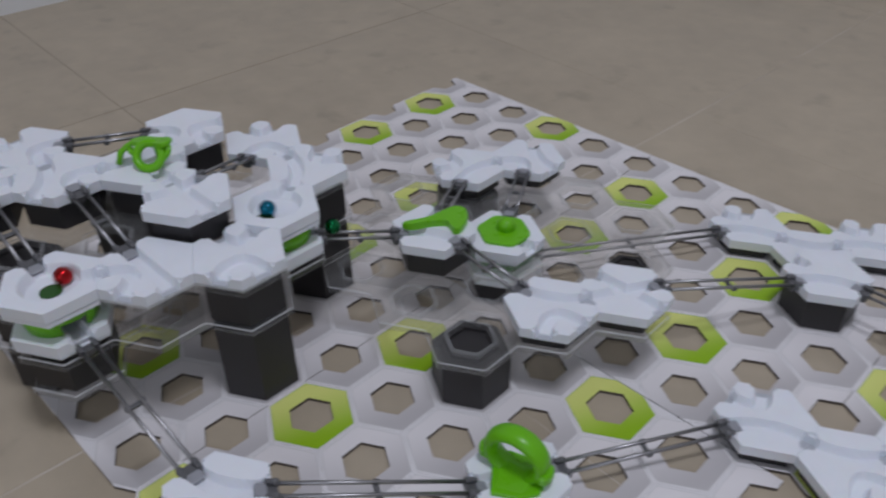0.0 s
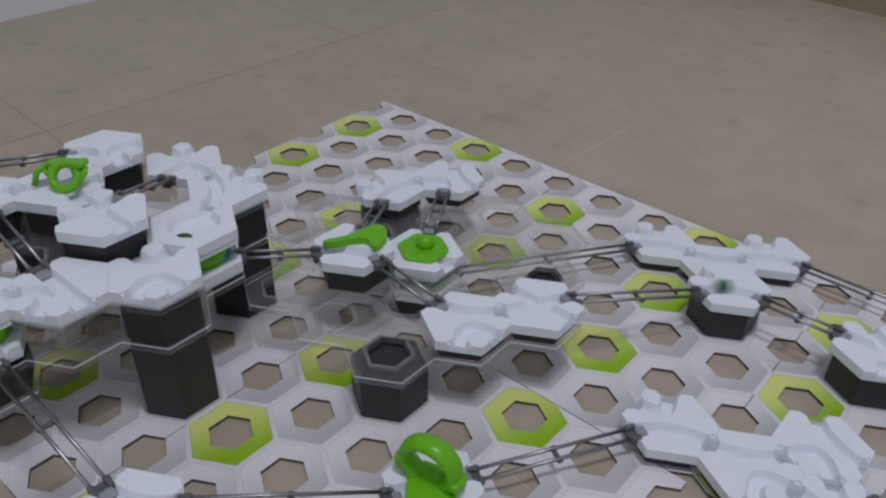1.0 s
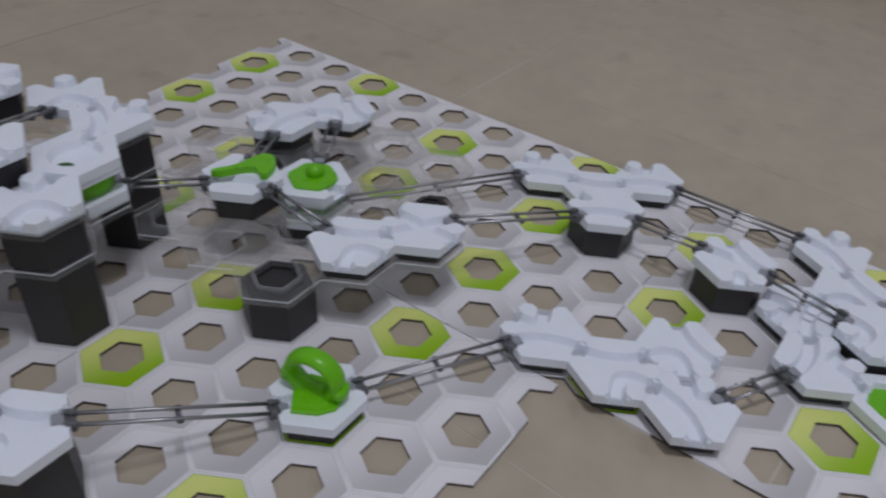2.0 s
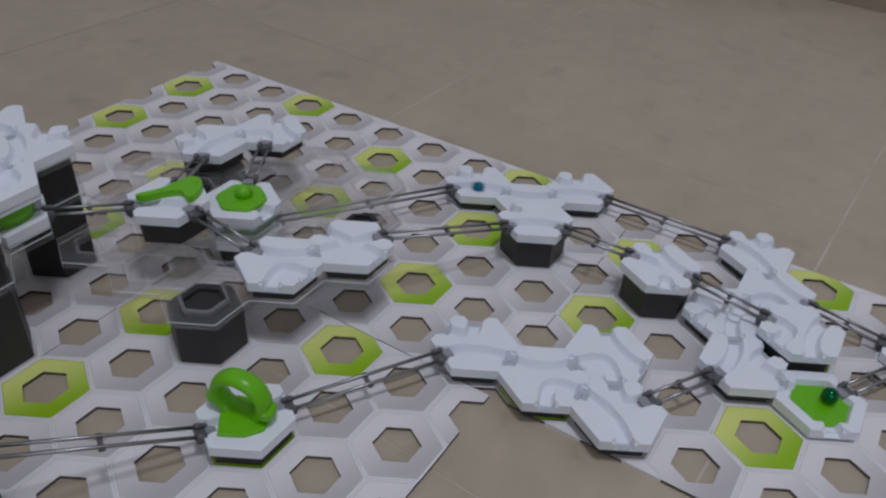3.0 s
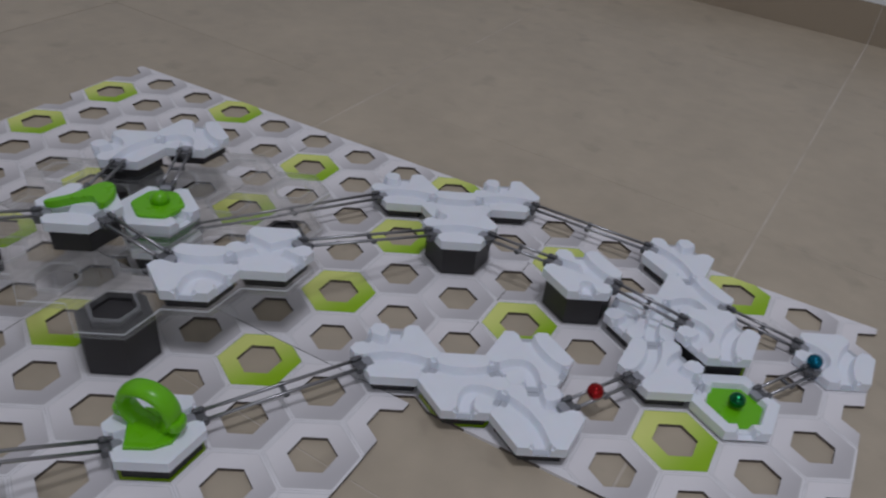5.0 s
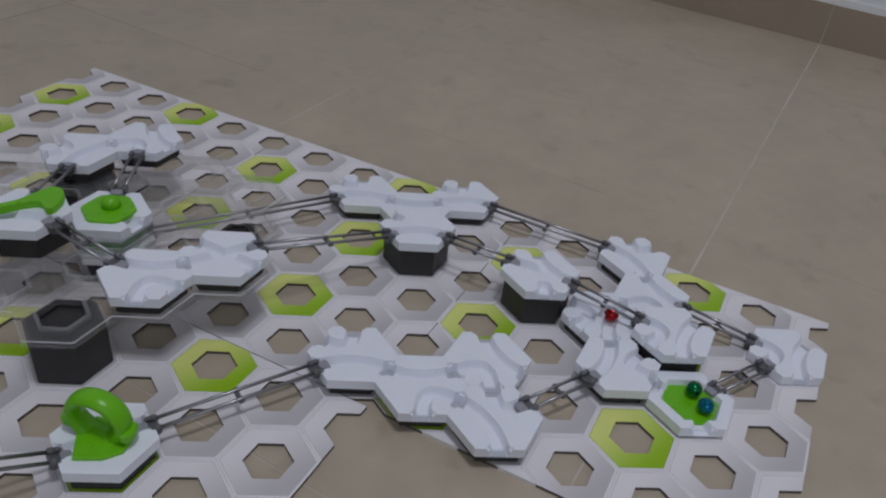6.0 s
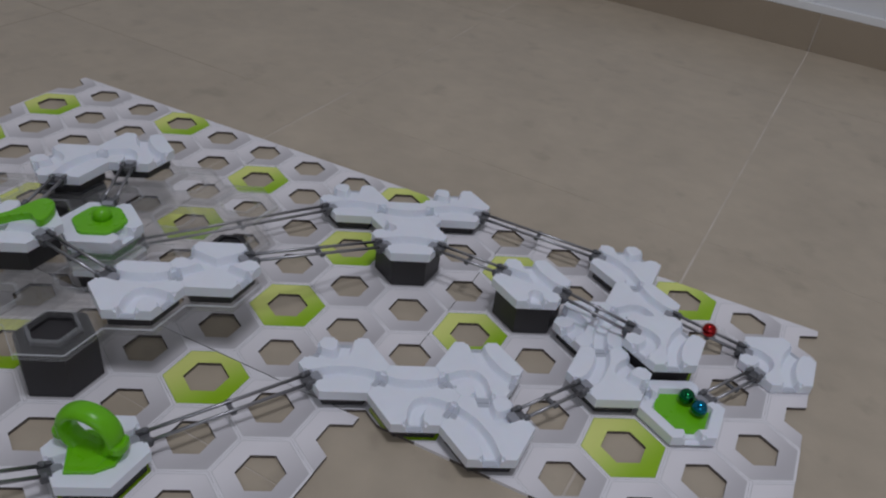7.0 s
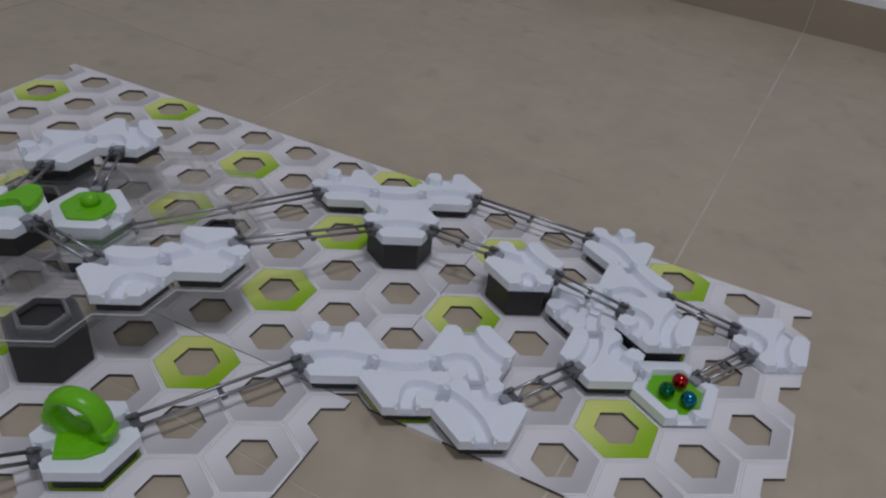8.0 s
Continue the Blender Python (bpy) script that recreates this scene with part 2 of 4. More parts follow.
def tube(bm, pts, radii, n=12, mat=0):
    """A round tube along a list of points."""
    rings = []
    for k, p in enumerate(pts):
        d = (Vector(pts[min(k + 1, len(pts) - 1)]) - Vector(pts[max(k - 1, 0)])).normalized()
        s = d.cross(Vector((0, 0, 1)) if abs(d.z) < 0.95 else Vector((0, 1, 0))).normalized()
        u = s.cross(d)
        rx, rz = radii[k]
        rings.append([bm.verts.new(Vector(p) + rx * math.cos(2 * math.pi * q / n) * s + rz * math.sin(2 * math.pi * q / n) * u) for q in range(n)])
    for a, b in zip(rings, rings[1:]):
        for q in range(n):
            f = bm.faces.new((a[q], b[q], b[(q + 1) % n], a[(q + 1) % n]))
            f.material_index, f.smooth = mat, True
    bm.faces.new(rings[0]).material_index = mat
    bm.faces.new(rings[-1][::-1]).material_index = mat


# ---- the room ----
TURN = math.radians(57.0)
E1 = Vector((math.cos(TURN), math.sin(TURN), 0))     # along the floor joints
E2 = Vector((math.sin(TURN), -math.cos(TURN), 0))    # across them
BASE = 0.0014                                        # height of the floor
ROOM = pose(0, 0, BASE, 0, 0, 57.0 - 90.0)              # local x: across, local y: along
FLOOR_X0, FLOOR_Y0, SLAB = 0.175, -0.190, 0.456
XMIN, XMAX, YMIN, YMAX = -1.16, 2.3, -2.4, 0.967
bm = bmesh.new()
box(bm, XMIN - 0.2, XMAX + 0.2, YMIN - 0.2, YMAX + 0.2, -0.06, -0.0004)
floor = tagged(new("floor", mesh_of("floor", bm, GROUT)), "beige stone floor tiles with pale joints", "floor", kind="structure")
floor.matrix_world = ROOM
fill_lamp.matrix_world = ROOM @ look((1.2, YMIN + 0.06, 1.5), (1.2, YMIN + 1.0, 1.45))


def wall(name, x0, x1, y0, y1, label, z1=2.4):
    b = bmesh.new()
    box(b, x0, x1, y0, y1, -0.06, z1)
    w = tagged(new(name, mesh_of(name, b, WALL)), label, "wall", kind="structure")
    w.matrix_world = ROOM
    return w


wall("wall_north", XMIN - 0.15, XMAX + 0.15, YMAX, YMAX + 0.15, "plain painted wall above a stone baseboard")
wall("wall_west", XMIN - 0.15, XMIN, YMIN, YMAX, "plain painted wall above a pale baseboard")
wall("wall_east", XMAX, XMAX + 0.15, YMIN, YMAX, "plain painted wall")
bm = bmesh.new()                                     # unseen wall behind, with an opening added for the fill light
for x0, x1, z0, z1 in ((XMIN - 0.15, 0.5, -0.06, 2.4), (1.9, XMAX + 0.15, -0.06, 2.4), (0.5, 1.9, -0.06, 0.85), (0.5, 1.9, 2.15, 2.4)):
    box(bm, x0, x1, YMIN - 0.15, YMIN, z0, z1)
tagged(new("wall_south", mesh_of("wall_south", bm, WALL)), "plain painted wall with an opening added for fill light", "wall", kind="structure").matrix_world = ROOM
bm = bmesh.new()
box(bm, XMIN - 0.15, XMAX + 0.15, YMIN - 0.15, YMAX + 0.15, 2.4, 2.5)
tagged(new("ceiling", mesh_of("ceiling", bm, WALL)), "plain pale ceiling", "ceiling", kind="structure").matrix_world = ROOM
bm = bmesh.new()
box(bm, XMIN + 0.003, XMAX, YMAX - 0.011, YMAX - 0.0005, 0.0, 0.0615)
skirting = tagged(new("baseboard", mesh_of("baseboard", bm, GROUT)), "beige stone baseboard along the wall, laid in pieces", "baseboard", kind="structure")
skirting.matrix_world = ROOM
for k in range(math.floor((XMIN - FLOOR_X0) / SLAB), math.ceil((XMAX - FLOOR_X0) / SLAB)):
    x0, x1 = max(XMIN + 0.003, FLOOR_X0 + k * SLAB + 0.0008), min(XMAX, FLOOR_X0 + (k + 1) * SLAB - 0.0008)
    bm = bmesh.new()
    box(bm, x0, x1, YMAX - 0.0125, YMAX - 0.001, 0.0, 0.062, 0.0012)
    part("skirting_tile", bm, SKIRT, skirting)
bm = bmesh.new()
box(bm, XMIN + 0.003, XMAX, YMAX - 0.0105, YMAX - 0.0005, 0.0622, 0.073, 0.0015)
tagged(new("trim", mesh_of("trim", bm, WHITE_TRIM)), "white strip on top of the stone baseboard", "trim", kind="structure").matrix_world = ROOM
bm = bmesh.new()
box(bm, XMIN + 0.0005, XMIN + 0.012, YMIN, YMAX - 0.014, 0.0, 0.062, 0.0015)
tagged(new("baseboard", mesh_of("baseboard", bm, WHITE_TRIM)), "white baseboard along the wall", "baseboard", kind="structure").matrix_world = ROOM

# ---- track tiles: white hexagons with grooves ----
AP = P / 2 - 0.00006           # half width of a tile across the flats


def arc_path(a, b):
    """Points of a marble groove between the mid-edges at a and b degrees; b None: a straight stub to the middle."""
    pa = Vector((AP * math.cos(math.radians(a)), AP * math.sin(math.radians(a))))
    if not b:                                            # None: as far as the middle; 0: a short stub
        return [pa * (1 - k / 10) for k in range(11 if b is None else 4)]
    pb = Vector((AP * math.cos(math.radians(b)), AP * math.sin(math.radians(b))))
    c = 0.22 if min(abs(a - b), 360 - abs(a - b)) == 60 else 0.42
    pts = []
    for k in range(25):
        s = k / 24
        pts.append((1 - s) ** 3 * pa + 3 * (1 - s) ** 2 * s * pa * c + 3 * (1 - s) * s * s * pb * c + s ** 3 * pb)
    return pts


def tile_mesh(name, paths, basin=0.0, well=0.0, n=34):
    """A tile whose top is a fine hexagonal net, pressed down along the grooves and cut where they leave it."""
    depth, half = 0.0060, 0.0054
    lines = [arc_path(a, b) for a, b in paths]
    notches = sorted({d for pair in paths for d in pair if d})
    bm = bmesh.new()
    corner = [Vector(c) for c in hexagon(AP * 2 / math.sqrt(3))]
    ways = [(math.cos(math.radians(d)), math.sin(math.radians(d))) for d in DIRS]
    cuts = [(math.cos(math.radians(d)), math.sin(math.radians(d))) for d in notches]

    def height(p):
        h = TILE
        edge = AP - max(p.x * c + p.y * s for c, s in ways)
        if edge < 0.0009:
            h -= 0.00025 * (1 - edge / 0.0009)
        for line in lines:
            d = min((p.x - q.x) ** 2 + (p.y - q.y) ** 2 for q in line) ** 0.5
            if d < half:
                h = min(h, TILE - depth * min(1.0, 1.25 * (1 - (d / half) ** 4)))
        if basin and p.length < basin:
            h = min(h, TILE - min(0.0068 * (basin - p.length) / 0.0022, 0.0062 + 0.0034 * (1 - p.length / basin)))
        if well and AP - edge < well:
            h = min(h, TILE - 0.0060 * min(1.0, (well - AP + edge) / 0.0018))
        for c, s in cuts:
            along, side = p.x * c + p.y * s, abs(-p.x * s + p.y * c)
            if AP - along < 0.0046 and side < 0.0058:
                h = min(h, TILE - 0.0074)
            elif AP - along < 0.0020 and side < 0.0082:
                h = min(h, TILE - 0.0022)
        return h

    grid = {}

    def vert(x, y):
        key = (round(x, 6), round(y, 6))
        if key not in grid:
            grid[key] = bm.verts.new((x, y, height(Vector((x, y)))))
        return grid[key]

    for k in range(6):
        a, b = corner[k], corner[(k + 1) % 6]
        for r in range(n):
            for q in range(r + 1):
                t0, t1, t2 = (a * (r - q) + b * q) / n, (a * (r + 1 - q) + b * q) / n, (a * (r - q) + b * (q + 1)) / n
                bm.faces.new((vert(*t0), vert(*t1), vert(*t2)))
                if q < r:
                    t3 = (a * (r - q - 1) + b * (q + 1)) / n
                    bm.faces.new((vert(*t0), vert(*t2), vert(*t3)))
    rim = []
    for k in range(6):
        a, b = corner[k], corner[(k + 1) % 6]
        rim += [a + (b - a) * q / n for q in range(n)]
    low = [bm.verts.new((p.x, p.y, 0.0012)) for p in rim]
    base = [bm.verts.new((p.x * 0.95, p.y * 0.95, 0.0)) for p in rim]
    up = [vert(*p) for p in rim]
    m = len(rim)
    for q in range(m):
        w = (q + 1) % m
        bm.faces.new((low[q], low[w], up[w], up[q]))
        bm.faces.new((base[q], base[w], low[w], low[q]))
    bm.faces.new(base[::-1])
    me = mesh_of(name, bm, WHITE, True)
    me.set_sharp_from_angle(angle=math.radians(38))
    return me


def foot_mesh(h, wide=0.80):
    bm = bmesh.new()
    prism(bm, hexagon(R * wide), 0.0, h, 0.0004)
    return mesh_of("foot", bm, BLACK)


FOOT_MESH = foot_mesh(FOOT, 0.86)
# thin pad on the notch bottom, coloured like the recess's shade
bm = bmesh.new()
box(bm, AP - 0.0046, AP - 0.0002, -0.0050, 0.0050, TILE - 0.0080, TILE - 0.0068, 0.0002)
MOUTH_SHADE_MESH = mesh_of("mouth_shade_pad", bm, MOUTH_SHADE)
TILE_MESHES = {}


def tile(i, j, top, paths, label, foot=True, basin=0.0, name="track_tile", group="white track tiles"):
    """A white track tile with its upper face at height top."""
    key = (tuple(paths), basin)
    if key not in TILE_MESHES:
        TILE_MESHES[key] = tile_mesh("tile_body", paths, basin)
    base = top - TILE - (FOOT if foot else 0)
    ob = thing(name, label, "marble run tile", Matrix.Translation(cell(i, j) + Vector((0, 0, base))), group)
    body = part("body", TILE_MESHES[key], None, ob, m=pose(0, 0, FOOT if foot else 0))
    for d in sorted({d for pair in paths for d in pair if d}):
        part("mouth_shade_pad", MOUTH_SHADE_MESH, None, body, m=pose(0, 0, 0, 0, 0, d))
    if foot:
        part("foot", FOOT_MESH, None, ob, "dark grey foot")
    return ob


BLOCKS = {}


def block(i, j, z0, z1, label="dark grey hexagonal height block", slim=1.0):
    h = round(z1 - z0, 4)
    key = (h, slim)
    if key not in BLOCKS:
        bm = bmesh.new()
        prism(bm, hexagon(R * 0.86 * slim), 0, h - 0.0022, 0.0007)
        prism(bm, hexagon(R * 0.80 * slim), h - 0.0023, h, 0.0005)
        lip = bmesh.new()
        outer, inner = hexagon(R * 0.60 * slim), hexagon(R * 0.46 * slim)
        a = [lip.verts.new((x, y, h + 0.0001)) for x, y in outer]
        b = [lip.verts.new((x, y, h + 0.0022)) for x, y in hexagon(R * 0.58 * slim)]
        c = [lip.verts.new((x, y, h + 0.0022)) for x, y in inner]
        d = [lip.verts.new((x, y, h + 0.0001)) for x, y in inner]
        for s, t in ((a, b), (b, c), (c, d)):
            for q in range(6):
                lip.faces.new((s[q], s[(q + 1) % 6], t[(q + 1) % 6], t[q]))
        BLOCKS[key] = (mesh_of("shell", bm, BLACK), mesh_of("rim", lip, BLACK))
    ob = thing("height_block", label, "height block", Matrix.Translation(cell(i, j) + Vector((0, 0, z0))), "dark height blocks")
    shell = part("shell", BLOCKS[key][0], None, ob)
    part("rim", BLOCKS[key][1], None, shell)
    return ob


# ---- clear levels ----
SIDE_WAYS = [(1, 0), (0, 1), (-1, 1), (-1, 0), (0, -1), (1, -1)]      # neighbour across the side from corner k to k + 1
DECK_CELLS = {}


def deck_cell_mesh(open_sides):
    """One clear hexagon with a raised rim round its hole; cut edges with painted glints where no neighbour joins on."""
    bm = bmesh.new()
    rows = [(R * 0.985, 0.0, 2), (R * 0.999, 0.0003, 1), (R * 0.999, DECK - 0.0003, 2), (R * 0.985, DECK + 0.0005, 0), (R * 0.925, DECK + 0.0005, 1), (R * 0.91, DECK, 0), (R * 0.60, DECK, 3), (R * 0.585, DECK + 0.0012, 3),
            (R * 0.50, DECK + 0.0012, 1), (R * 0.49, DECK - 0.0002, 1), (R * 0.49, 0.0, 0)]
    rings = [[bm.verts.new((x, y, z)) for x, y in hexagon(r)] for r, z, _ in rows]
    for k, (a, b) in enumerate(zip(rings, rings[1:] + rings[:1])):
        for q in range(6):
            if k < 3 and q not in open_sides:
                continue
            bm.faces.new((a[q], a[(q + 1) % 6], b[(q + 1) % 6], b[q])).material_index = rows[k][2]
    return mesh_of("deck_cell", bm, [CLEAR, CLEAR_EDGE, ARRIS_GLINT, CLEAR_RIM])


def deck(cells, z0, label):
    i0, j0 = cells[0]
    ob = thing("clear_level", label, "clear level", Matrix.Translation(cell(i0, j0) + Vector((0, 0, z0))))
    for i, j in cells:
        sides = tuple(k for k, (a, b) in enumerate(SIDE_WAYS) if (i + a, j + b) not in cells)
        if sides not in DECK_CELLS:
            DECK_CELLS[sides] = deck_cell_mesh(sides)
        part("deck_cell", DECK_CELLS[sides], None, ob, m=Matrix.Translation(cell(i, j) - cell(i0, j0)))
    return ob


# ---- rails ----
def rail(a, za, b, zb, label="twin steel rail with grey plastic clips"):
    """A twin rail between two tiles whose upper faces are at za and zb."""
    pa, pb = cell(*a), cell(*b)
    d = (pb - pa).normalized()
    A = pa + d * (P / 2 - 0.0035) + Vector((0, 0, za - 0.0022))
    B = pb - d * (P / 2 - 0.0035) + Vector((0, 0, zb - 0.0022))
    mid, length = (A + B) / 2, (B - A).length
    ob = thing("twin_rail", label, "rail", look(mid, B), "steel rails")   # local -z runs along the rail, local y up
    h = length / 2
    for s in (-1, 1):
        bm = bmesh.new()
        bm_pts = ((s * 0.0043, 0, h), (s * 0.0043, 0, -h))
        a0, b0 = (Vector(q) for q in bm_pts)
        n = 8
        ra = [bm.verts.new((a0.x + 0.00125 * math.cos(2 * math.pi * k / n), 0.00125 * math.sin(2 * math.pi * k / n), a0.z)) for k in range(n)]
        rb = [bm.verts.new((b0.x + 0.00125 * math.cos(2 * math.pi * k / n), 0.00125 * math.sin(2 * math.pi * k / n), b0.z)) for k in range(n)]
        for k in range(n):
            bm.faces.new((ra[k], ra[(k + 1) % n], rb[(k + 1) % n], rb[k])).smooth = True
        bm.faces.new(ra[::-1])
        bm.faces.new(rb)
        part("rod", bm, STEEL, ob)
    for z, ln, end in ((h - 0.004, 0.0065, 1), (-h + 0.004, 0.0065, 1), (0.0, 0.0030, 0)):
        bm = bmesh.new()
        box(bm, -0.0058, 0.0058, -0.0040 if end else -0.0026, -0.0009, z - ln / 2, z + ln / 2, 0.0004)
        for s in (-1, 1):
            box(bm, s * 0.0047 - 0.0015, s * 0.0047 + 0.0015, -0.0026 if end else -0.0018, 0.0017 if end else 0.0008, z - ln / 2 - 0.0006, z + ln / 2 + 0.0006, 0.0006)
        if end:
            box(bm, -0.0030, 0.0030, -0.0075, -0.0030, z - ln * 0.3, z + ln * 0.3, 0.0005)
            for s in (-1, 1):
                bmesh.ops.create_uvsphere(bm, u_segments=10, v_segments=6, radius=0.0023, matrix=Matrix.Translation((s * 0.0046, 0.0006, z - math.copysign(0.0012, z))))
        clip = part("clip", bm, CLIP, ob, "grey plastic clip")
        if end:                                          # pale tongue that lies in the tile's groove
            bm = bmesh.new()
            side = math.copysign(1.0, z)
            box(bm, -0.0042, 0.0042, -0.0030, 0.0004, *sorted((z + side * 0.0030, z + side * 0.0095)), 0.0009)
            part("tongue", bm, TONGUE, clip, "pale grey tongue")
    return ob


# ---- the run ----
LOW, FLAT, TRAY, DROP, MID, SW_Z, SLOT_Z, UP, TOP, PILLAR, BOTL = 0.0205, 0.0130, 0.0145, 0.030, 0.061, 0.0712, 0.085, 0.1115, 0.1305, 0.0395, 0.0605
DECK1, DECK2, DECK3 = 0.0395, 0.066, 0.0975
PLAIN = "white hexagonal track tile with curved marble grooves"

deck([(-5, 1), (-4, 1), (-3, 1), (-6, 2), (-5, 2), (-4, 2), (-3, 2), (-6, 3), (-4, 3), (-3, 3), (-7, 4), (-6, 4), (-5, 4), (-4, 4), (-7, 5), (-6, 5), (-5, 5), (-7, 3)],
     DECK1, "clear plastic level of joined hexagons on dark blocks")
deck([(-10, 2), (-11, 3), (-10, 3)], DECK1, "small clear plastic level of three hexagons")
deck([(-8, 2), (-9, 2), (-10, 2), (-8, 3), (-9, 3), (-8, 4), (-9, 4), (-10, 3), (-11, 3)], DECK2, "clear plastic level of joined hexagons, second storey")
deck([(-8, 2), (-9, 2), (-9, 3), (-8, 4), (-9, 4), (-9, 5), (-10, 4), (-10, 3), (-10, 5), (-11, 3), (-11, 4), (-11, 5), (-12, 4), (-12, 5)], DECK3, "clear plastic level of joined hexagons, third storey")

for i, j, z0, z1 in ((-5, 1, BOARD, DECK1), (-6, 5, BOARD, DECK1),
                     (-8, 2, BOARD, DECK2), (-8, 2, DECK2 + DECK, DECK3), (-8, 4, BOARD, DECK2), (-8, 4, DECK2 + DECK, DECK3),
                     (-10, 2, DECK1 + DECK, DECK2), (-11, 3, BOARD, DECK1), (-11, 3, DECK1 + DECK, DECK2), (-11, 3, DECK2 + DECK, DECK3),
                     (0, 1, BOARD, PILLAR - TILE), (2, -1, BOARD, PILLAR - TILE), (4, -3, BOARD, DROP - TILE), (-6, 3, DECK1 + DECK, SW_Z - TILE), (-7, -1, BOARD, BOTL - TILE),
                     (-9, 3, DECK3 + DECK, TOP - TILE), (-10, 5, DECK3 + DECK, TOP - TILE), (-11, 4, DECK3 + DECK, TOP - TILE), (-12, 4, DECK3 + DECK, TOP - TILE),
                     (-12, 5, DECK3 + DECK, TOP - TILE), (-11, 5, BOARD, DECK3), (-10, 4, DECK3 + DECK, TOP - TILE)):
    block(i, j, z0, z1)
block(-3, 2, BOARD, DECK1, "slim dark grey hexagonal height block", 0.66)

for i, j, top, paths, foot in (
        (-1, -1, LOW, ((210, 330), (90, 150)), True), (0, -2, LOW, ((150, 30), (270, 330)), True), (1, -2, LOW, ((210, 270), (90, 330)), True),
        (1, -3, LOW, ((150, 270), (90, 30)), True), (3, -3, LOW, ((210, 90), (30, 330)), True), (3, -2, LOW, ((270, 30), (150, 210)), True),
        (4, -1, LOW, ((150, 270), (90, 30)), True), (4, -2, LOW, ((90, 330), (210, 270)), True), (4, -3, DROP, ((150, 210), (30, 270)), False),
        (6, -4, FLAT, ((150, 210), (30, 270)), False),
        (-1, 3, LOW, ((210, 330), (90, 150)), True), (0, 2, LOW, ((150, 30),), True), (1, 2, LOW, ((210, 330), (90, 150)), True),
        (0, 1, PILLAR, ((210, 330), (150, 0)), False), (2, -1, PILLAR, ((150, 330), (90, 330), (270, 0)), False),
        (-4, 1, MID, ((150, 30), (270, 330)), True), (-3, 1, MID, ((210, 30), (150, 330)), True),
        (-6, 5, MID, ((270, 30), (150, 210)), True), (-5, 5, MID, ((210, 270), (90, 330)), True),
        (-8, 2, UP, ((150, 90), (270, 330)), False), (-9, 2, UP, ((150, 330), (210, 270)), False),
        (-8, 4, UP, ((270, 150), (30, 90)), False), (-9, 5, UP, ((270, 330), (90, 150)), False),
        (-9, 3, TOP, ((150, 330), (210, 90)), False), (-10, 5, TOP, ((210, 270), (30, 330)), False),
        (-11, 4, TOP, ((30, 330), (150, 270)), False), (-12, 4, TOP, ((30, 330), (150, 90)), False), (-12, 5, TOP, ((330, 30), (150, 210)), False),
        (-7, -1, BOTL, ((150, 30), (210, 270)), False)):
    tile(i, j, top, paths, PLAIN if foot else PLAIN.replace("white", "white raised") if top > 0.03 else PLAIN, foot)

for a, za, b, zb in (((-8, 3), 0.082, (-6, 3), SW_Z), ((-6, 3), SW_Z, (-6, 5), MID), ((-5, 3), MID, (-5, 5), MID), ((-6, 3), SW_Z, (-4, 1), MID),
                     ((-5, 3), 0.031, (-1, 3), LOW), ((-3, 1), MID, (0, 1), PILLAR), ((0, 1), PILLAR, (2, -1), PILLAR), ((1, 2), LOW, (4, -1), LOW),
                     ((2, -1), PILLAR, (4, -3), DROP), ((4, -2), LOW, (6, -4), FLAT), ((6, -4), FLAT, (4, -4), TRAY), ((1, -3), LOW, (3, -3), LOW),
                     ((-4, -1), LOW, (-1, -1), LOW), ((-7, -1), BOTL, (-4, -1), LOW), ((-10, 2), 0.080, (-7, -1), BOTL),
                     ((-11, 4), TOP, (-9, 2), UP), ((-12, 4), TOP, (-10, 2), UP), ((-12, 5), TOP, (-10, 5), TOP), ((-9, 3), TOP, (-9, 5), UP)):
    rail(a, za, b, zb)

def smooth_outline(pts, n=5):
    """A closed outline rounded through its points."""
    out = []
    m = len(pts)
    for k in range(m):
        p0, p1, p2, p3 = (Vector(pts[(k + q - 1) % m]) for q in range(4))
        for q in range(n):
            t = q / n
            out.append(tuple(0.5 * (2 * p1 + (p2 - p0) * t + (2 * p0 - 5 * p1 + 4 * p2 - p3) * t * t + (3 * p1 - p0 - 3 * p2 + p3) * t ** 3)))
    return out


# landing tray with a green floor
def tray(i, j):
    ob = thing("landing_tray", "white hexagonal landing tray with a bright green floor", "marble run tile", Matrix.Translation(cell(i, j) + Vector((0, 0, TRAY - TILE))))
    part("body", tile_mesh("tray_body", ((30, None), (270, None), (150, None)), well=0.0195), None, ob)
    bm = bmesh.new()
    prism(bm, hexagon(0.0190 * 2 / math.sqrt(3)), 0.0026, 0.0042, 0.0002)
    part("floor", bm, GREEN, ob, "bright green floor")
    bm = bmesh.new()
    prism(bm, hexagon(R * 0.88), BOARD - TRAY + TILE, 0.0005, 0.0003)
    part("foot", bm, CLIP, ob, "grey foot")
    return ob


tray(4, -4)


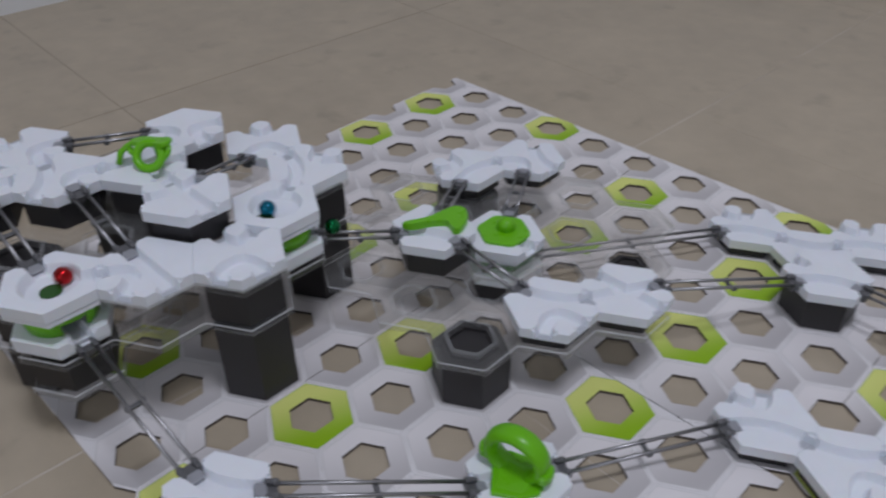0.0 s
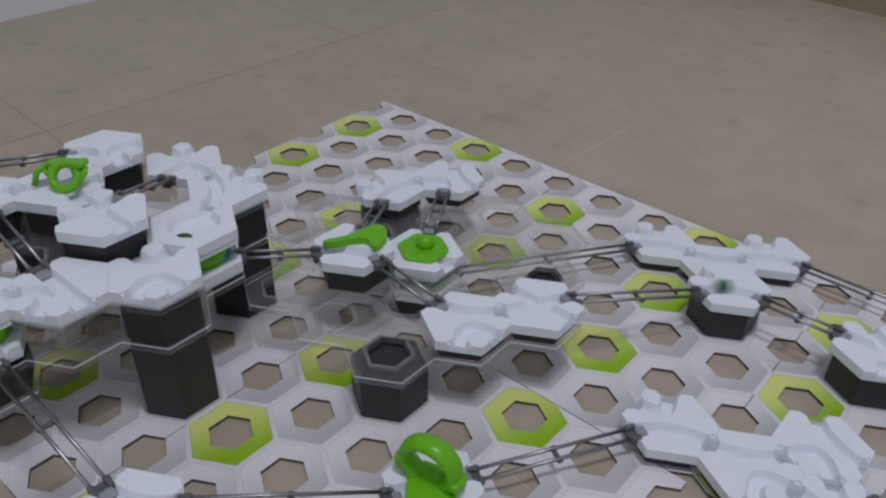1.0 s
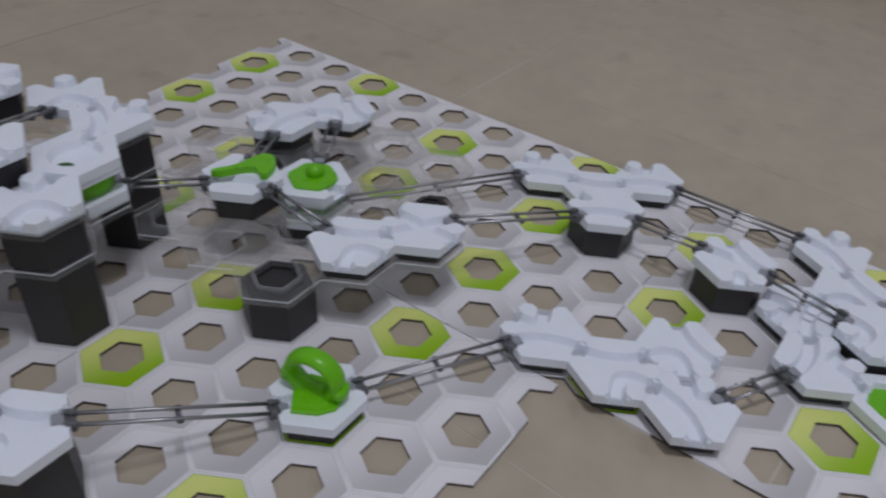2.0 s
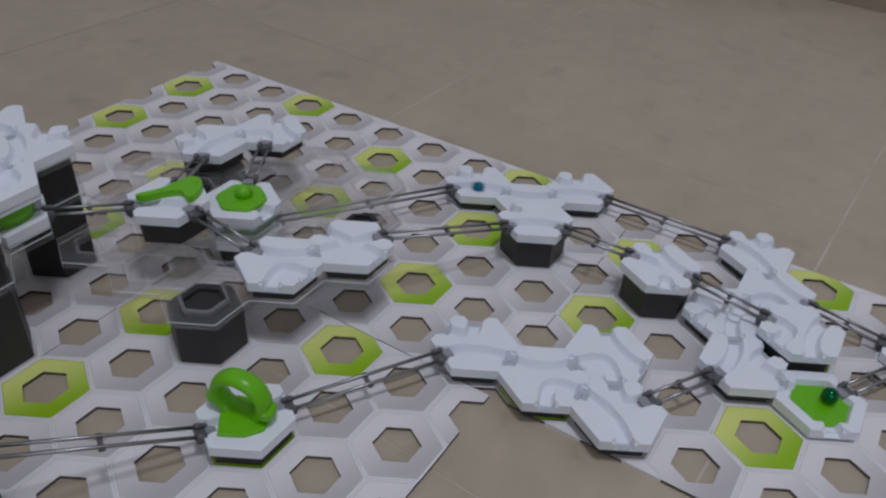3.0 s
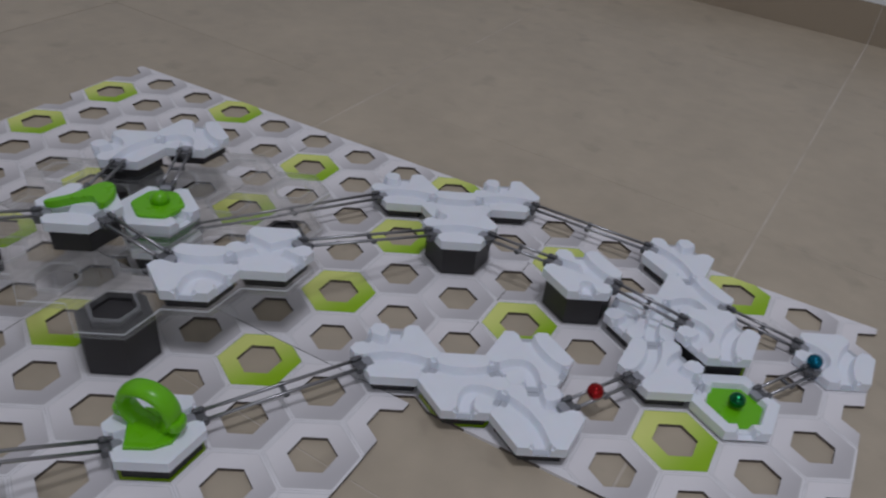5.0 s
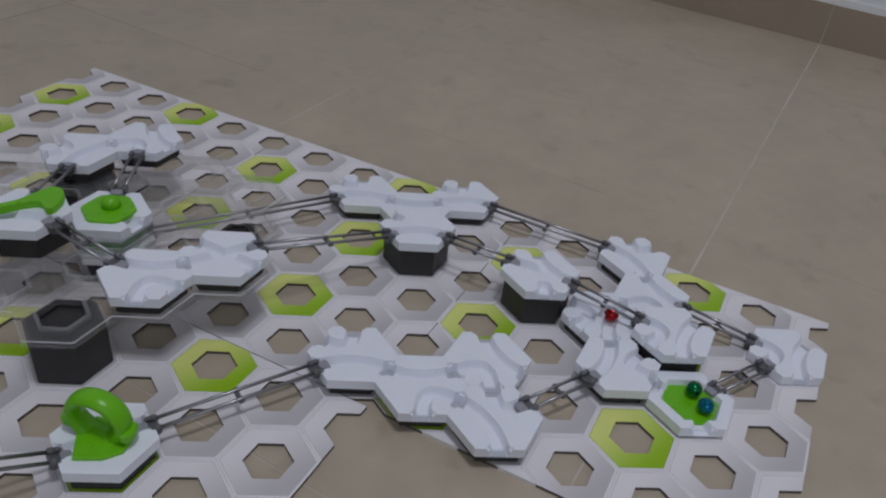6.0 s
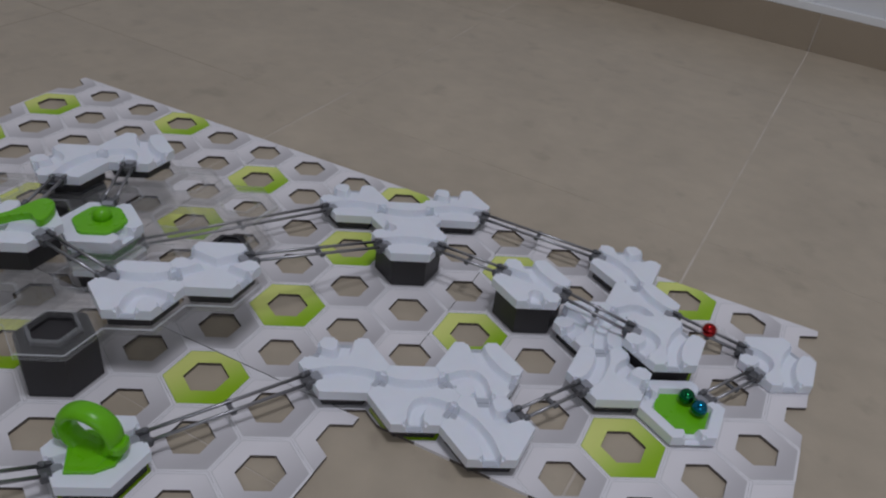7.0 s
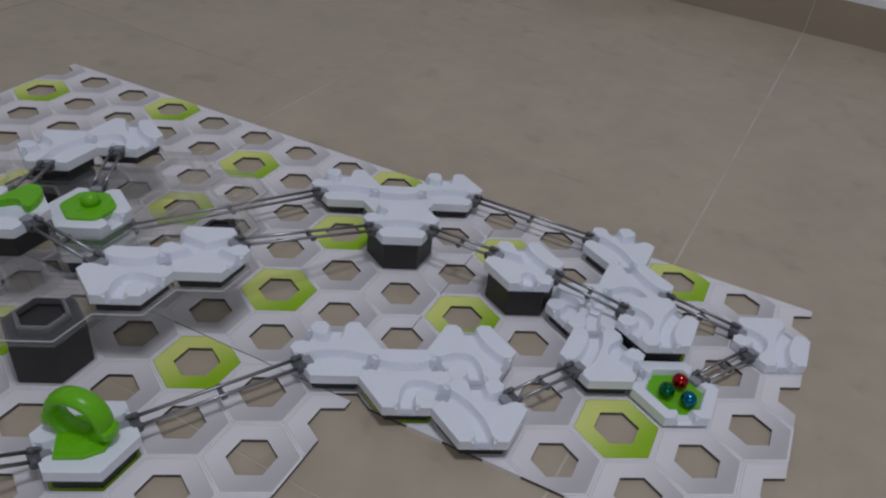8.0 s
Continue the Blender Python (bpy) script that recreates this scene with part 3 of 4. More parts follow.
def cannon(i, j):
    """White tile with a green arch across the track and a sloping green ramp."""
    ob = thing("arch_tile", "white hexagonal tile carrying a glossy green arch", "marble run tile", Matrix.Translation(cell(i, j) + Vector((0, 0, BOARD + FOOT + 0.002))))
    part("body", tile_mesh("arch_body", ((30, 210),)), None, ob)
    part("foot", foot_mesh(FOOT + 0.002, 0.87), None, ob, "dark grey foot", m=pose(0, 0, -FOOT - 0.002))
    bm = bmesh.new()
    big, small = 40, 14
    loops = []
    for k in range(big):
        a = 2 * math.pi * k / big
        loops.append([bm.verts.new(((0.0164 + 0.0042 * math.cos(2 * math.pi * q / small)) * math.cos(a), 0.0072 * math.sin(2 * math.pi * q / small),
                                    TILE + 0.0145 + (0.0150 + 0.0042 * math.cos(2 * math.pi * q / small)) * math.sin(a))) for q in range(small)])
    for k in range(big):
        a, b = loops[k], loops[(k + 1) % big]
        for q in range(small):
            bm.faces.new((a[q], b[q], b[(q + 1) % small], a[(q + 1) % small]))
    bmesh.ops.recalc_face_normals(bm, faces=bm.faces)
    part("arch", bm, GREEN, ob, "glossy green ring arch", m=pose(-0.002, 0.002, 0, 0, 0, 161.0), smooth=True)
    bm = bmesh.new()
    prism(bm, [(-0.0125, -0.0190), (0.004, -0.0185), (0.0145, -0.0130), (0.0170, -0.004), (0.008, 0.011), (-0.008, 0.014), (-0.0165, 0.004)], TILE - 0.0012, TILE + 0.0025, 0.0008)
    plate = part("base", bm, GREEN, ob, "green base plate")
    bm = bmesh.new()
    a = [bm.verts.new(v) for v in ((-0.0110, -0.0150, TILE + 0.0024), (0.004, -0.0160, TILE + 0.0024), (0.012, -0.006, TILE + 0.0024), (-0.012, 0.008, TILE + 0.0024))]
    b = [bm.verts.new(v) for v in ((0.011, -0.004, TILE + 0.0046), (-0.011, 0.006, TILE + 0.0046))]
    for f in ((a[3], a[2], a[1], a[0]), (a[0], a[1], b[0], b[1]), (a[1], a[2], b[0]), (a[2], a[3], b[1], b[0]), (a[3], a[0], b[1])):
        bm.faces.new(f)
    part("ramp", bm, GREEN, plate, "sloping green ramp")
    for s in (0, 180):
        bm = bmesh.new()
        prism(bm, smooth_outline([(0.0150, -0.0055), (0.0212, -0.0062), (0.0238, 0.0), (0.0212, 0.0062), (0.0150, 0.0055)], 3), TILE + 0.005, TILE + 0.0125, 0.0016)
        part("prong", bm, GREEN, ob, m=pose(-0.002, 0.002, 0, 0, 0, 161.0 + s))
    return ob


cannon(-4, -1)


# switch with a green paddle
def switch_tile(i, j, top):
    ob = thing("switch_tile", "white hexagonal switch tile with a green paddle", "marble run tile", Matrix.Translation(cell(i, j) + Vector((0, 0, top - TILE))))
    part("body", tile_mesh("switch_body", ((210, 90), (210, 330))), None, ob)
    bm = bmesh.new()
    shape = smooth_outline([(-0.024, -0.0135), (-0.009, -0.0035), (0.001, 0.009), (0.0085, 0.0165), (0.0165, 0.0145), (0.0205, 0.003), (0.0185, -0.0105), (0.0135, -0.0120), (0.0065, -0.0045), (-0.006, -0.0085), (-0.018, -0.0150)])
    prism(bm, shape, TILE - 0.002, TILE + 0.0042, 0.0010)
    part("paddle", bm, GREEN, ob, "green paddle", m=pose(0.003, 0.0065, 0.0015))
    return ob


switch_tile(-6, 3, SW_Z)


COLLAR = 0.004                 # white collar under the knob tile


def knob_tile(i, j, top):
    """White ring tile with a green hexagonal plate and a round knob, on a green foot."""
    ob = thing("knob_tile", "white two-storey tile with green domed cover and green chute", "marble run tile", Matrix.Translation(cell(i, j) + Vector((0, 0, top - TILE - COLLAR))))
    part("body", tile_mesh("knob_body", ((90, None), (330, 0))), None, ob, m=pose(0, 0, COLLAR))
    bm = bmesh.new()
    prism(bm, hexagon(R * 0.93), 0.001, COLLAR, 0.0004)
    part("collar", bm, WHITE, ob)
    low = BOARD - (top - TILE - COLLAR)                      # the board's height from here
    bm = bmesh.new()
    rings = [[bm.verts.new((x, y, z)) for x, y in hexagon(r)] for r, z in ((R * 0.60, low + 0.024), (R * 0.88, -0.0002), (R * 0.84, -0.0002), (R * 0.56, low + 0.024))]
    for s, u in zip(rings, rings[1:] + rings[:1]):
        for q in range(6):
            bm.faces.new((s[q], s[(q + 1) % 6], u[(q + 1) % 6], u[q]))
    part("chute", bm, GREEN_CLEAR, ob, "translucent green chute")
    part("lower_tile", tile_mesh("lower_tile", ((30, None),)), None, ob, m=pose(0, 0, low + 0.018))
    bm = bmesh.new()
    prism(bm, hexagon(R * 0.80), low, low + 0.0182, 0.0004)
    part("foot", bm, BLACK, ob, "dark grey foot")
    bm = bmesh.new()
    shape = []
    for k in range(6):
        a0 = math.radians(60 * k)
        for q in (-7, 0, 7):
            shape.append((R * 0.64 * math.cos(a0 + math.radians(q)) * (1.0 if q == 0 else 0.985), R * 0.64 * math.sin(a0 + math.radians(q)) * (1.0 if q == 0 else 0.985)))
    prism(bm, shape, COLLAR + TILE - 0.002, COLLAR + TILE + 0.0022, 0.0006)
    cover = part("cover", bm, GREEN, ob, "green hexagonal cover")
    bm = bmesh.new()
    lathe(bm, [(0.0074, 0.0), (0.0070, 0.0030)] + [(0.0070 * math.cos(math.radians(a)), 0.0030 + 0.0058 * math.sin(math.radians(a))) for a in range(10, 90, 13)], 24, origin=(0.001, 0.003, COLLAR + TILE + 0.0021))
    part("knob", bm, GREEN, cover, "round green knob", smooth=True)
    return ob


knob_tile(-5, 3, 0.0555)


def drop_tower(i, j, z0, slot, top, out):
    """Two white tiles with a green chute between them: marbles fall from the upper basin to the lower tile."""
    ob = thing("drop_tile", "white drop tile in two storeys with a green chute between", "marble run tile", Matrix.Translation(cell(i, j) + Vector((0, 0, z0))))
    part("lower_tile", tile_mesh("lower_tile", ((out, None),)), None, ob, m=pose(0, 0, slot - TILE - z0))
    bm = bmesh.new()
    prism(bm, hexagon(R * 0.985), 0.004, slot - TILE - z0 + 0.0004, 0.0003)
    part("skirt", bm, WHITE, ob)
    bm = bmesh.new()
    prism(bm, hexagon(R * 0.80), 0, 0.0042, 0.0003)
    part("foot", bm, BLACK, ob, "dark grey foot")
    bm = bmesh.new()
    h0, h1 = slot - z0 - 0.003, top - TILE - z0
    turn = math.radians(out)
    lo, hi = [], []
    for k in range(17):                                  # a curved chute wall, open towards the exit
        a = turn + math.radians(22 + 316 * k / 16)
        lo.append((0.021 * math.cos(a), 0.021 * math.sin(a)))
        hi.append((0.0245 * math.cos(a), 0.0245 * math.sin(a)))
    va = [bm.verts.new((x, y, h0)) for x, y in lo]
    vb = [bm.verts.new((x, y, h1)) for x, y in hi]
    vc = [bm.verts.new((x * 0.9, y * 0.9, h1)) for x, y in hi]
    vd = [bm.verts.new((x * 0.88, y * 0.88, h0)) for x, y in lo]
    for k in range(16):
        for s, t in ((va, vb), (vb, vc), (vc, vd), (vd, va)):
            bm.faces.new((s[k], s[k + 1], t[k + 1], t[k]))
    bm.faces.new((va[0], vb[0], vc[0], vd[0]))
    bm.faces.new((vd[16], vc[16], vb[16], va[16]))
    bmesh.ops.recalc_face_normals(bm, faces=bm.faces)
    part("chute", bm, GREEN, ob, "bright green chute", smooth=True)
    bm = bmesh.new()                                     # hood over the way out
    rings = []
    for k in range(7):
        a = turn + math.radians(-24 + 8 * k)
        c, d = math.cos(a), math.sin(a)
        rings.append([bm.verts.new((r * c, r * d, z)) for r, z in ((0.0228, h0 + 0.0115), (0.0246, h1), (0.0221, h1), (0.0205, h0 + 0.0115))])
    for p, q in zip(rings, rings[1:]):
        for k in range(4):
            bm.faces.new((p[k], q[k], q[(k + 1) % 4], p[(k + 1) % 4]))
    bm.faces.new(rings[0])
    bm.faces.new(rings[-1][::-1])
    bmesh.ops.recalc_face_normals(bm, faces=bm.faces)
    part("hood", bm, GREEN, ob, smooth=False)
    bm = bmesh.new()
    prism(bm, hexagon(R * 0.98), h1 - 0.003, h1 + 0.0002, 0.0003)
    part("rim", bm, WHITE, ob)
    bm = bmesh.new()
    lathe(bm, [(0.0065, h1 - 0.004), (0.0068, h1 - 0.0002)], 20)
    part("funnel", bm, GREEN, ob, "green funnel mouth")
    upper = part("upper_tile", tile_mesh("upper_tile", ((90, None),) if out == 30 else ((150, None), (30, None)), basin=0.0180), None, ob, m=pose(0, 0, h1))
    # flat disc, its dark green painting the shade inside a hole
    bm = bmesh.new()
    lathe(bm, [(0.0066, 0.0), (0.0066, 0.0006)], 24, origin=(-0.001, -0.001, TILE - 0.0080) if out == 330 else (-0.004, -0.0105, TILE - 0.0072))
    part("drop_hole_shade", bm, HOLE_SHADE, upper, "dark green disc painted as a shaded drop hole")
    return ob


# green darkened to the shade of a hollow
HOLE_SHADE = material("green_hole_shade", (0.02, 0.09, 0.01), rough=0.5, grain=0.1, scale=100)
drop_tower(-8, 3, DECK2 + DECK, SLOT_Z, UP, 30)
drop_tower(-10, 2, DECK2 + DECK, SLOT_Z, UP, 330)


def claw_tile(i, j, top):
    """White tile with a green claw holding a ring."""
    ob = thing("claw_tile", "white hexagonal tile with a green claw and ring on top", "marble run tile", Matrix.Translation(cell(i, j) + Vector((0, 0, top - TILE))))
    part("body", tile_mesh("claw_body", ((210, 90), (330, 30))), None, ob)
    bm = bmesh.new()
    n, big = 10, 30
    loops = []
    for k in range(big):                                  # a ring leaning back under the arm
        a = 2 * math.pi * k / big
        loops.append([bm.verts.new(((0.0088 + 0.0030 * math.cos(2 * math.pi * q / n)) * math.cos(a), (0.0088 + 0.0030 * math.cos(2 * math.pi * q / n)) * math.sin(a),
                                    0.0034 * math.sin(2 * math.pi * q / n))) for q in range(n)])
    for k in range(big):
        a, b = loops[k], loops[(k + 1) % big]
        for q in range(n):
            bm.faces.new((a[q], b[q], b[(q + 1) % n], a[(q + 1) % n]))
    part("ring", bm, GREEN, ob, "green ring", m=pose(0.0095, -0.0045, TILE + 0.0088, 52, 0, 10), smooth=True)
    bm = bmesh.new()
    prism(bm, smooth_outline([(-0.0060, -0.001), (-0.0050, 0.006), (0.002, 0.0085), (0.012, 0.0075), (0.0205, 0.0085), (0.0225, 0.002), (0.0200, -0.0030), (0.011, -0.0025), (0.002, -0.003)], 4), -0.0016, 0.0018, 0.0006)
    arm = part("arm", bm, GREEN, ob, "green arm plate", m=pose(0, 0, TILE + 0.0148, -6, -5, 0))
    turn_back = arm.matrix_basis.inverted()
    for pts, r in (([(-0.0035, 0.003, TILE + 0.0140), (-0.0090, 0.000, TILE + 0.0115), (-0.0135, -0.003, TILE + 0.0075), (-0.0150, -0.006, TILE - 0.0004)], 0.0026),
                   ([(-0.0090, 0.001, TILE + 0.0112), (-0.0050, -0.003, TILE + 0.0085), (0.0010, -0.005, TILE + 0.0070)], 0.0022),
                   ([(0.0205, 0.003, TILE + 0.0142), (0.0210, 0.000, TILE + 0.0100), (0.0190, -0.003, TILE + 0.0065)], 0.0026),
                   ([(0.006, 0.006, TILE + 0.0142), (0.006, 0.009, TILE + 0.008), (0.006, 0.010, TILE - 0.0004)], 0.0022)):
        bm = bmesh.new()
        tube(bm, [turn_back @ Vector(p) for p in pts], [(r * (1 - 0.25 * k / (len(pts) - 1)), r * 0.8) for k in range(len(pts))], 8)
        part("leg", bm, GREEN, arm)
    return ob


claw_tile(-10, 4, TOP)


# ---- base boards: five card boards, each with thirty printed hexagons ----
def clip_poly(poly, n, c):
    """The part of a polygon with n . p <= c."""
    out = []
    for k in range(len(poly)):
        a, b = poly[k], poly[(k + 1) % len(poly)]
        da, db = n[0] * a[0] + n[1] * a[1] - c, n[0] * b[0] + n[1] * b[1] - c
        if da <= 0:
            out.append(a)
        if (da < 0 < db) or (db < 0 < da):
            t = da / (da - db)
            out.append((a[0] + (b[0] - a[0]) * t, a[1] + (b[1] - a[1]) * t))
    return out


S_DIR = (math.cos(math.radians(60)), math.sin(math.radians(60)))       # rows of cells follow this way
S_STEP = P * math.sqrt(3) / 2


def board_cell_mesh(lime, above, below):
    """A printed hexagon with its hole, cut straight where a board ends."""
    bm = bmesh.new()

    def cut(poly):
        if above is not None:
            poly = clip_poly(poly, S_DIR, above * S_STEP)
        if below is not None:
            poly = clip_poly(poly, (-S_DIR[0], -S_DIR[1]), -below * S_STEP)
        return poly

    hole, line, rim = hexagon(R * 0.5), hexagon(R * 0.925), hexagon(R * 0.940)
    full = hexagon(R * 0.998)
    for k in range(6):
        w = (k + 1) % 6
        for inner, outer, mat in ((hole, line, 1 if lime else 0), (line, rim, 5 if lime else 4), (rim, full, 2)):
            q = cut([inner[k], outer[k], outer[w], inner[w]])
            if len(q) > 2:
                bm.faces.new([bm.verts.new((x, y, BOARD)) for x, y in q]).material_index = mat
        a, b = hole[k], hole[w]
        f = bm.faces.new([bm.verts.new(v) for v in ((a[0], a[1], BASE), (a[0], a[1], BOARD), (b[0], b[1], BOARD), (b[0], b[1], BASE))])
        f.material_index = 3
    edge = cut(full)
    for k in range(len(edge)):
        a, b = edge[k], edge[(k + 1) % len(edge)]
        bm.faces.new([bm.verts.new(v) for v in ((a[0], a[1], BASE), (b[0], b[1], BASE), (b[0], b[1], BOARD), (a[0], a[1], BOARD))]).material_index = 3
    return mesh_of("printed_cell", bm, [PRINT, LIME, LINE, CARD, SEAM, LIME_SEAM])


def filler_mesh(top):
    """The printed corner between two cells at a board's straight end."""
    bm = bmesh.new()
    poly = hexagon(R * 0.998)
    poly = clip_poly(poly, S_DIR, -0.507 * S_STEP) if top else clip_poly(poly, (-S_DIR[0], -S_DIR[1]), -0.507 * S_STEP)
    prism(bm, poly, BASE, BOARD)
    return mesh_of("board_corner", bm, LINE)


D_DIR = (math.cos(math.radians(-30)), math.sin(math.radians(-30)))


def half_cell_mesh(lime, right, above, below):
    """Half a printed hexagon at a board's side, with half its hole."""
    bm = bmesh.new()
    sign = 1 if right else -1                            # right: the half that ends a board on its right
    hole, line, rim, full = hexagon(R * 0.5), hexagon(R * 0.925), hexagon(R * 0.940), hexagon(R * 0.998)
    for k in range(6):
        w = (k + 1) % 6
        for inner, outer, mat in ((hole, line, 1 if lime else 0), (line, rim, 5 if lime else 4), (rim, full, 2)):
            q = clip_poly([inner[k], outer[k], outer[w], inner[w]], (sign * D_DIR[0], sign * D_DIR[1]), -0.0003)
            if above is not None:
                q = clip_poly(q, S_DIR, above * S_STEP)
            if below is not None:
                q = clip_poly(q, (-S_DIR[0], -S_DIR[1]), -below * S_STEP)
            if len(q) < 3:
                continue
            lo, hi = [bm.verts.new((x, y, BASE)) for x, y in q], [bm.verts.new((x, y, BOARD)) for x, y in q]
            bm.faces.new(hi).material_index = mat
            for e in range(len(q)):
                bm.faces.new((lo[e], lo[(e + 1) % len(q)], hi[(e + 1) % len(q)], hi[e])).material_index = 3
    bmesh.ops.remove_doubles(bm, verts=bm.verts, dist=0.00001)
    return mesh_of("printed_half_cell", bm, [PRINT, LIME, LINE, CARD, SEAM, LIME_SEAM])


LIMES = {(-7, 1), (-3, 0), (-6, 2), (-10, 3), (-2, 1), (1, -1), (-1, 2), (0, 3), (2, 0), (5, -2), (3, -4), (-3, 5), (-5, 8), (-8, 10), (-9, 9), (-4, -1),
         (0, -2), (-4, 4), (-8, 0), (-7, 6), (-8, 5), (-13, 5), (-5, -2), (4, -3)}
CELLS, HALVES = {}, {}
FILL = (filler_mesh(True), filler_mesh(False))
for s0, d0 in ((-2, -19), (-2, -9), (-2, 1), (-8, -19), (-8, -9)):
    first = None
    for s in range(s0 - 1, s0 + 7):
        odd = s % 2 != 0
        for q in range(6 if odd else 5):
            d = d0 + 2 * q + (0 if odd else 1)
            i, j = (s + d) // 2, (s - d) // 2
            if first is None:
                oi, oj = i, j
                first = thing("base_board", "printed card base board with hexagonal holes lying on the floor", "game board", Matrix.Translation(cell(i, j)), "card base boards")
            m = Matrix.Translation(cell(i, j) - cell(oi, oj))
            if s < s0 or s > s0 + 5:
                if not odd or 0 < q < 5:
                    part("board_corner", FILL[0 if s > s0 else 1], None, first, m=m)
                continue
            key = ((i, j) in LIMES, 0.493 if s == s0 + 5 else None, -0.493 if s == s0 else None)
            if odd and q in (0, 5):
                half = (key[0], q == 5, key[1], key[2])
                if half not in HALVES:
                    HALVES[half] = half_cell_mesh(*half)
                part("printed_half_cell", HALVES[half], None, first, m=m)
                continue
            if key not in CELLS:
                CELLS[key] = board_cell_mesh(*key)
            part("printed_cell", CELLS[key], None, first, m=m)

# floor slabs
SLABS = {}
kx0, kx1 = math.floor((XMIN - FLOOR_X0) / SLAB), math.ceil((XMAX - FLOOR_X0) / SLAB)
ky0, ky1 = math.floor((YMIN - FLOOR_Y0) / SLAB), math.ceil((YMAX - FLOOR_Y0) / SLAB)
for kx in range(kx0, kx1):
    for ky in range(ky0, ky1):
        x0, x1 = max(XMIN, FLOOR_X0 + kx * SLAB + 0.0009), min(XMAX, FLOOR_X0 + (kx + 1) * SLAB - 0.0009)
        y0, y1 = max(YMIN, FLOOR_Y0 + ky * SLAB + 0.0004), min(YMAX, FLOOR_Y0 + (ky + 1) * SLAB - 0.0004)
        if x1 - x0 < 0.01 or y1 - y0 < 0.01:
            continue
        bm = bmesh.new()
        box(bm, x0, x1, y0, y1, -0.009, 0.0, 0.0003)
        part("floor_slab", bm, STONE, floor)


# ---- marbles ----
def marble(colour, label):
    bm = bmesh.new()
    bmesh.ops.create_uvsphere(bm, u_segments=32, v_segments=18, radius=0.0058)
    ob = new("marble", mesh_of("marble", bm, MARBLE[colour], True))
    return tagged(ob, label, "marble", "coloured marbles")


RED = marble("red", "shiny metallic red marble rolling along the run")
EMERALD = marble("green", "shiny metallic green marble rolling along the run")
BLUE = marble("blue", "shiny metallic blue marble rolling along the run")
RED_ROWS = [
    (0.00, -0.4744, -0.1559, 0.1085),
    (0.10, -0.4703, -0.1647, 0.1085),
    (0.20, -0.4868, -0.1671, 0.1085),
    (0.30, -0.4903, -0.1562, 0.1085),
    (0.40, -0.4812, -0.1512, 0.1085),
    (0.50, -0.4734, -0.1601, 0.1080),
    (0.65, -0.4863, -0.1660, 0.1080),
    (0.80, -0.4763, -0.1720, 0.1070),
    (1.00, -0.4763, -0.1670, 0.1050),
    (1.30, -0.4763, -0.1650, 0.0960),
    (1.60, -0.4700, -0.1686, 0.0870),
    (2.30, -0.4400, -0.1860, 0.0810),
    (2.90, -0.3480, -0.2390, 0.0645),
    (3.10, -0.3334, -0.2440, 0.0604),
    (3.30, -0.3000, -0.2285, 0.0550),
    (3.40, -0.2050, -0.1720, 0.0280),
    (3.50, -0.1850, -0.1600, 0.0255),
    (3.60, -0.1480, -0.1377, 0.0236),
    (3.70, -0.1322, -0.1307, 0.0236),
    (3.80, -0.1021, -0.1142, 0.0236),
    (3.90, -0.0863, -0.1040, 0.0236),
    (4.00, -0.0582, -0.0869, 0.0204),
    (4.10, -0.0430, -0.0849, 0.0204),
    (4.20, -0.0144, -0.0955, 0.0204),
    (4.35, 0.0238, -0.0963, 0.0204),
    (4.60, 0.0476, -0.1100, 0.0204),
    (4.80, 0.0715, -0.1238, 0.0215),
    (5.05, 0.0953, -0.1100, 0.0236),
    (5.30, 0.1244, -0.0870, 0.0204),
    (5.40, 0.1304, -0.0802, 0.0204),
    (5.50, 0.1358, -0.0772, 0.0204),
    (5.60, 0.1388, -0.0641, 0.0204),
    (5.70, 0.1408, -0.0562, 0.0204),
    (5.80, 0.1384, -0.0446, 0.0204),
    (5.90, 0.1441, -0.0381, 0.0204),
    (6.00, 0.1503, -0.0275, 0.0204),
    (6.20, 0.1642, -0.0124, 0.0204),
    (6.40, 0.1785, -0.0073, 0.0204),
    (6.50, 0.1849, -0.0067, 0.0204),
    (6.60, 0.1960, -0.0102, 0.0204),
    (6.80, 0.2111, -0.0179, 0.0215),
    (7.00, 0.2361, -0.0309, 0.0205),
    (7.10, 0.2486, -0.0360, 0.0185),
    (7.20, 0.2687, -0.0466, 0.0130),
    (7.30, 0.2666, -0.0571, 0.0130),
    (7.40, 0.2432, -0.0756, 0.0160),
    (7.50, 0.2325, -0.0871, 0.0170),
    (7.60, 0.2135, -0.0978, 0.0170),
    (7.70, 0.2107, -0.0978, 0.0165),
    (7.80, 0.2042, -0.0972, 0.0156),
    (8.00, 0.1955, -0.1037, 0.0156),
]
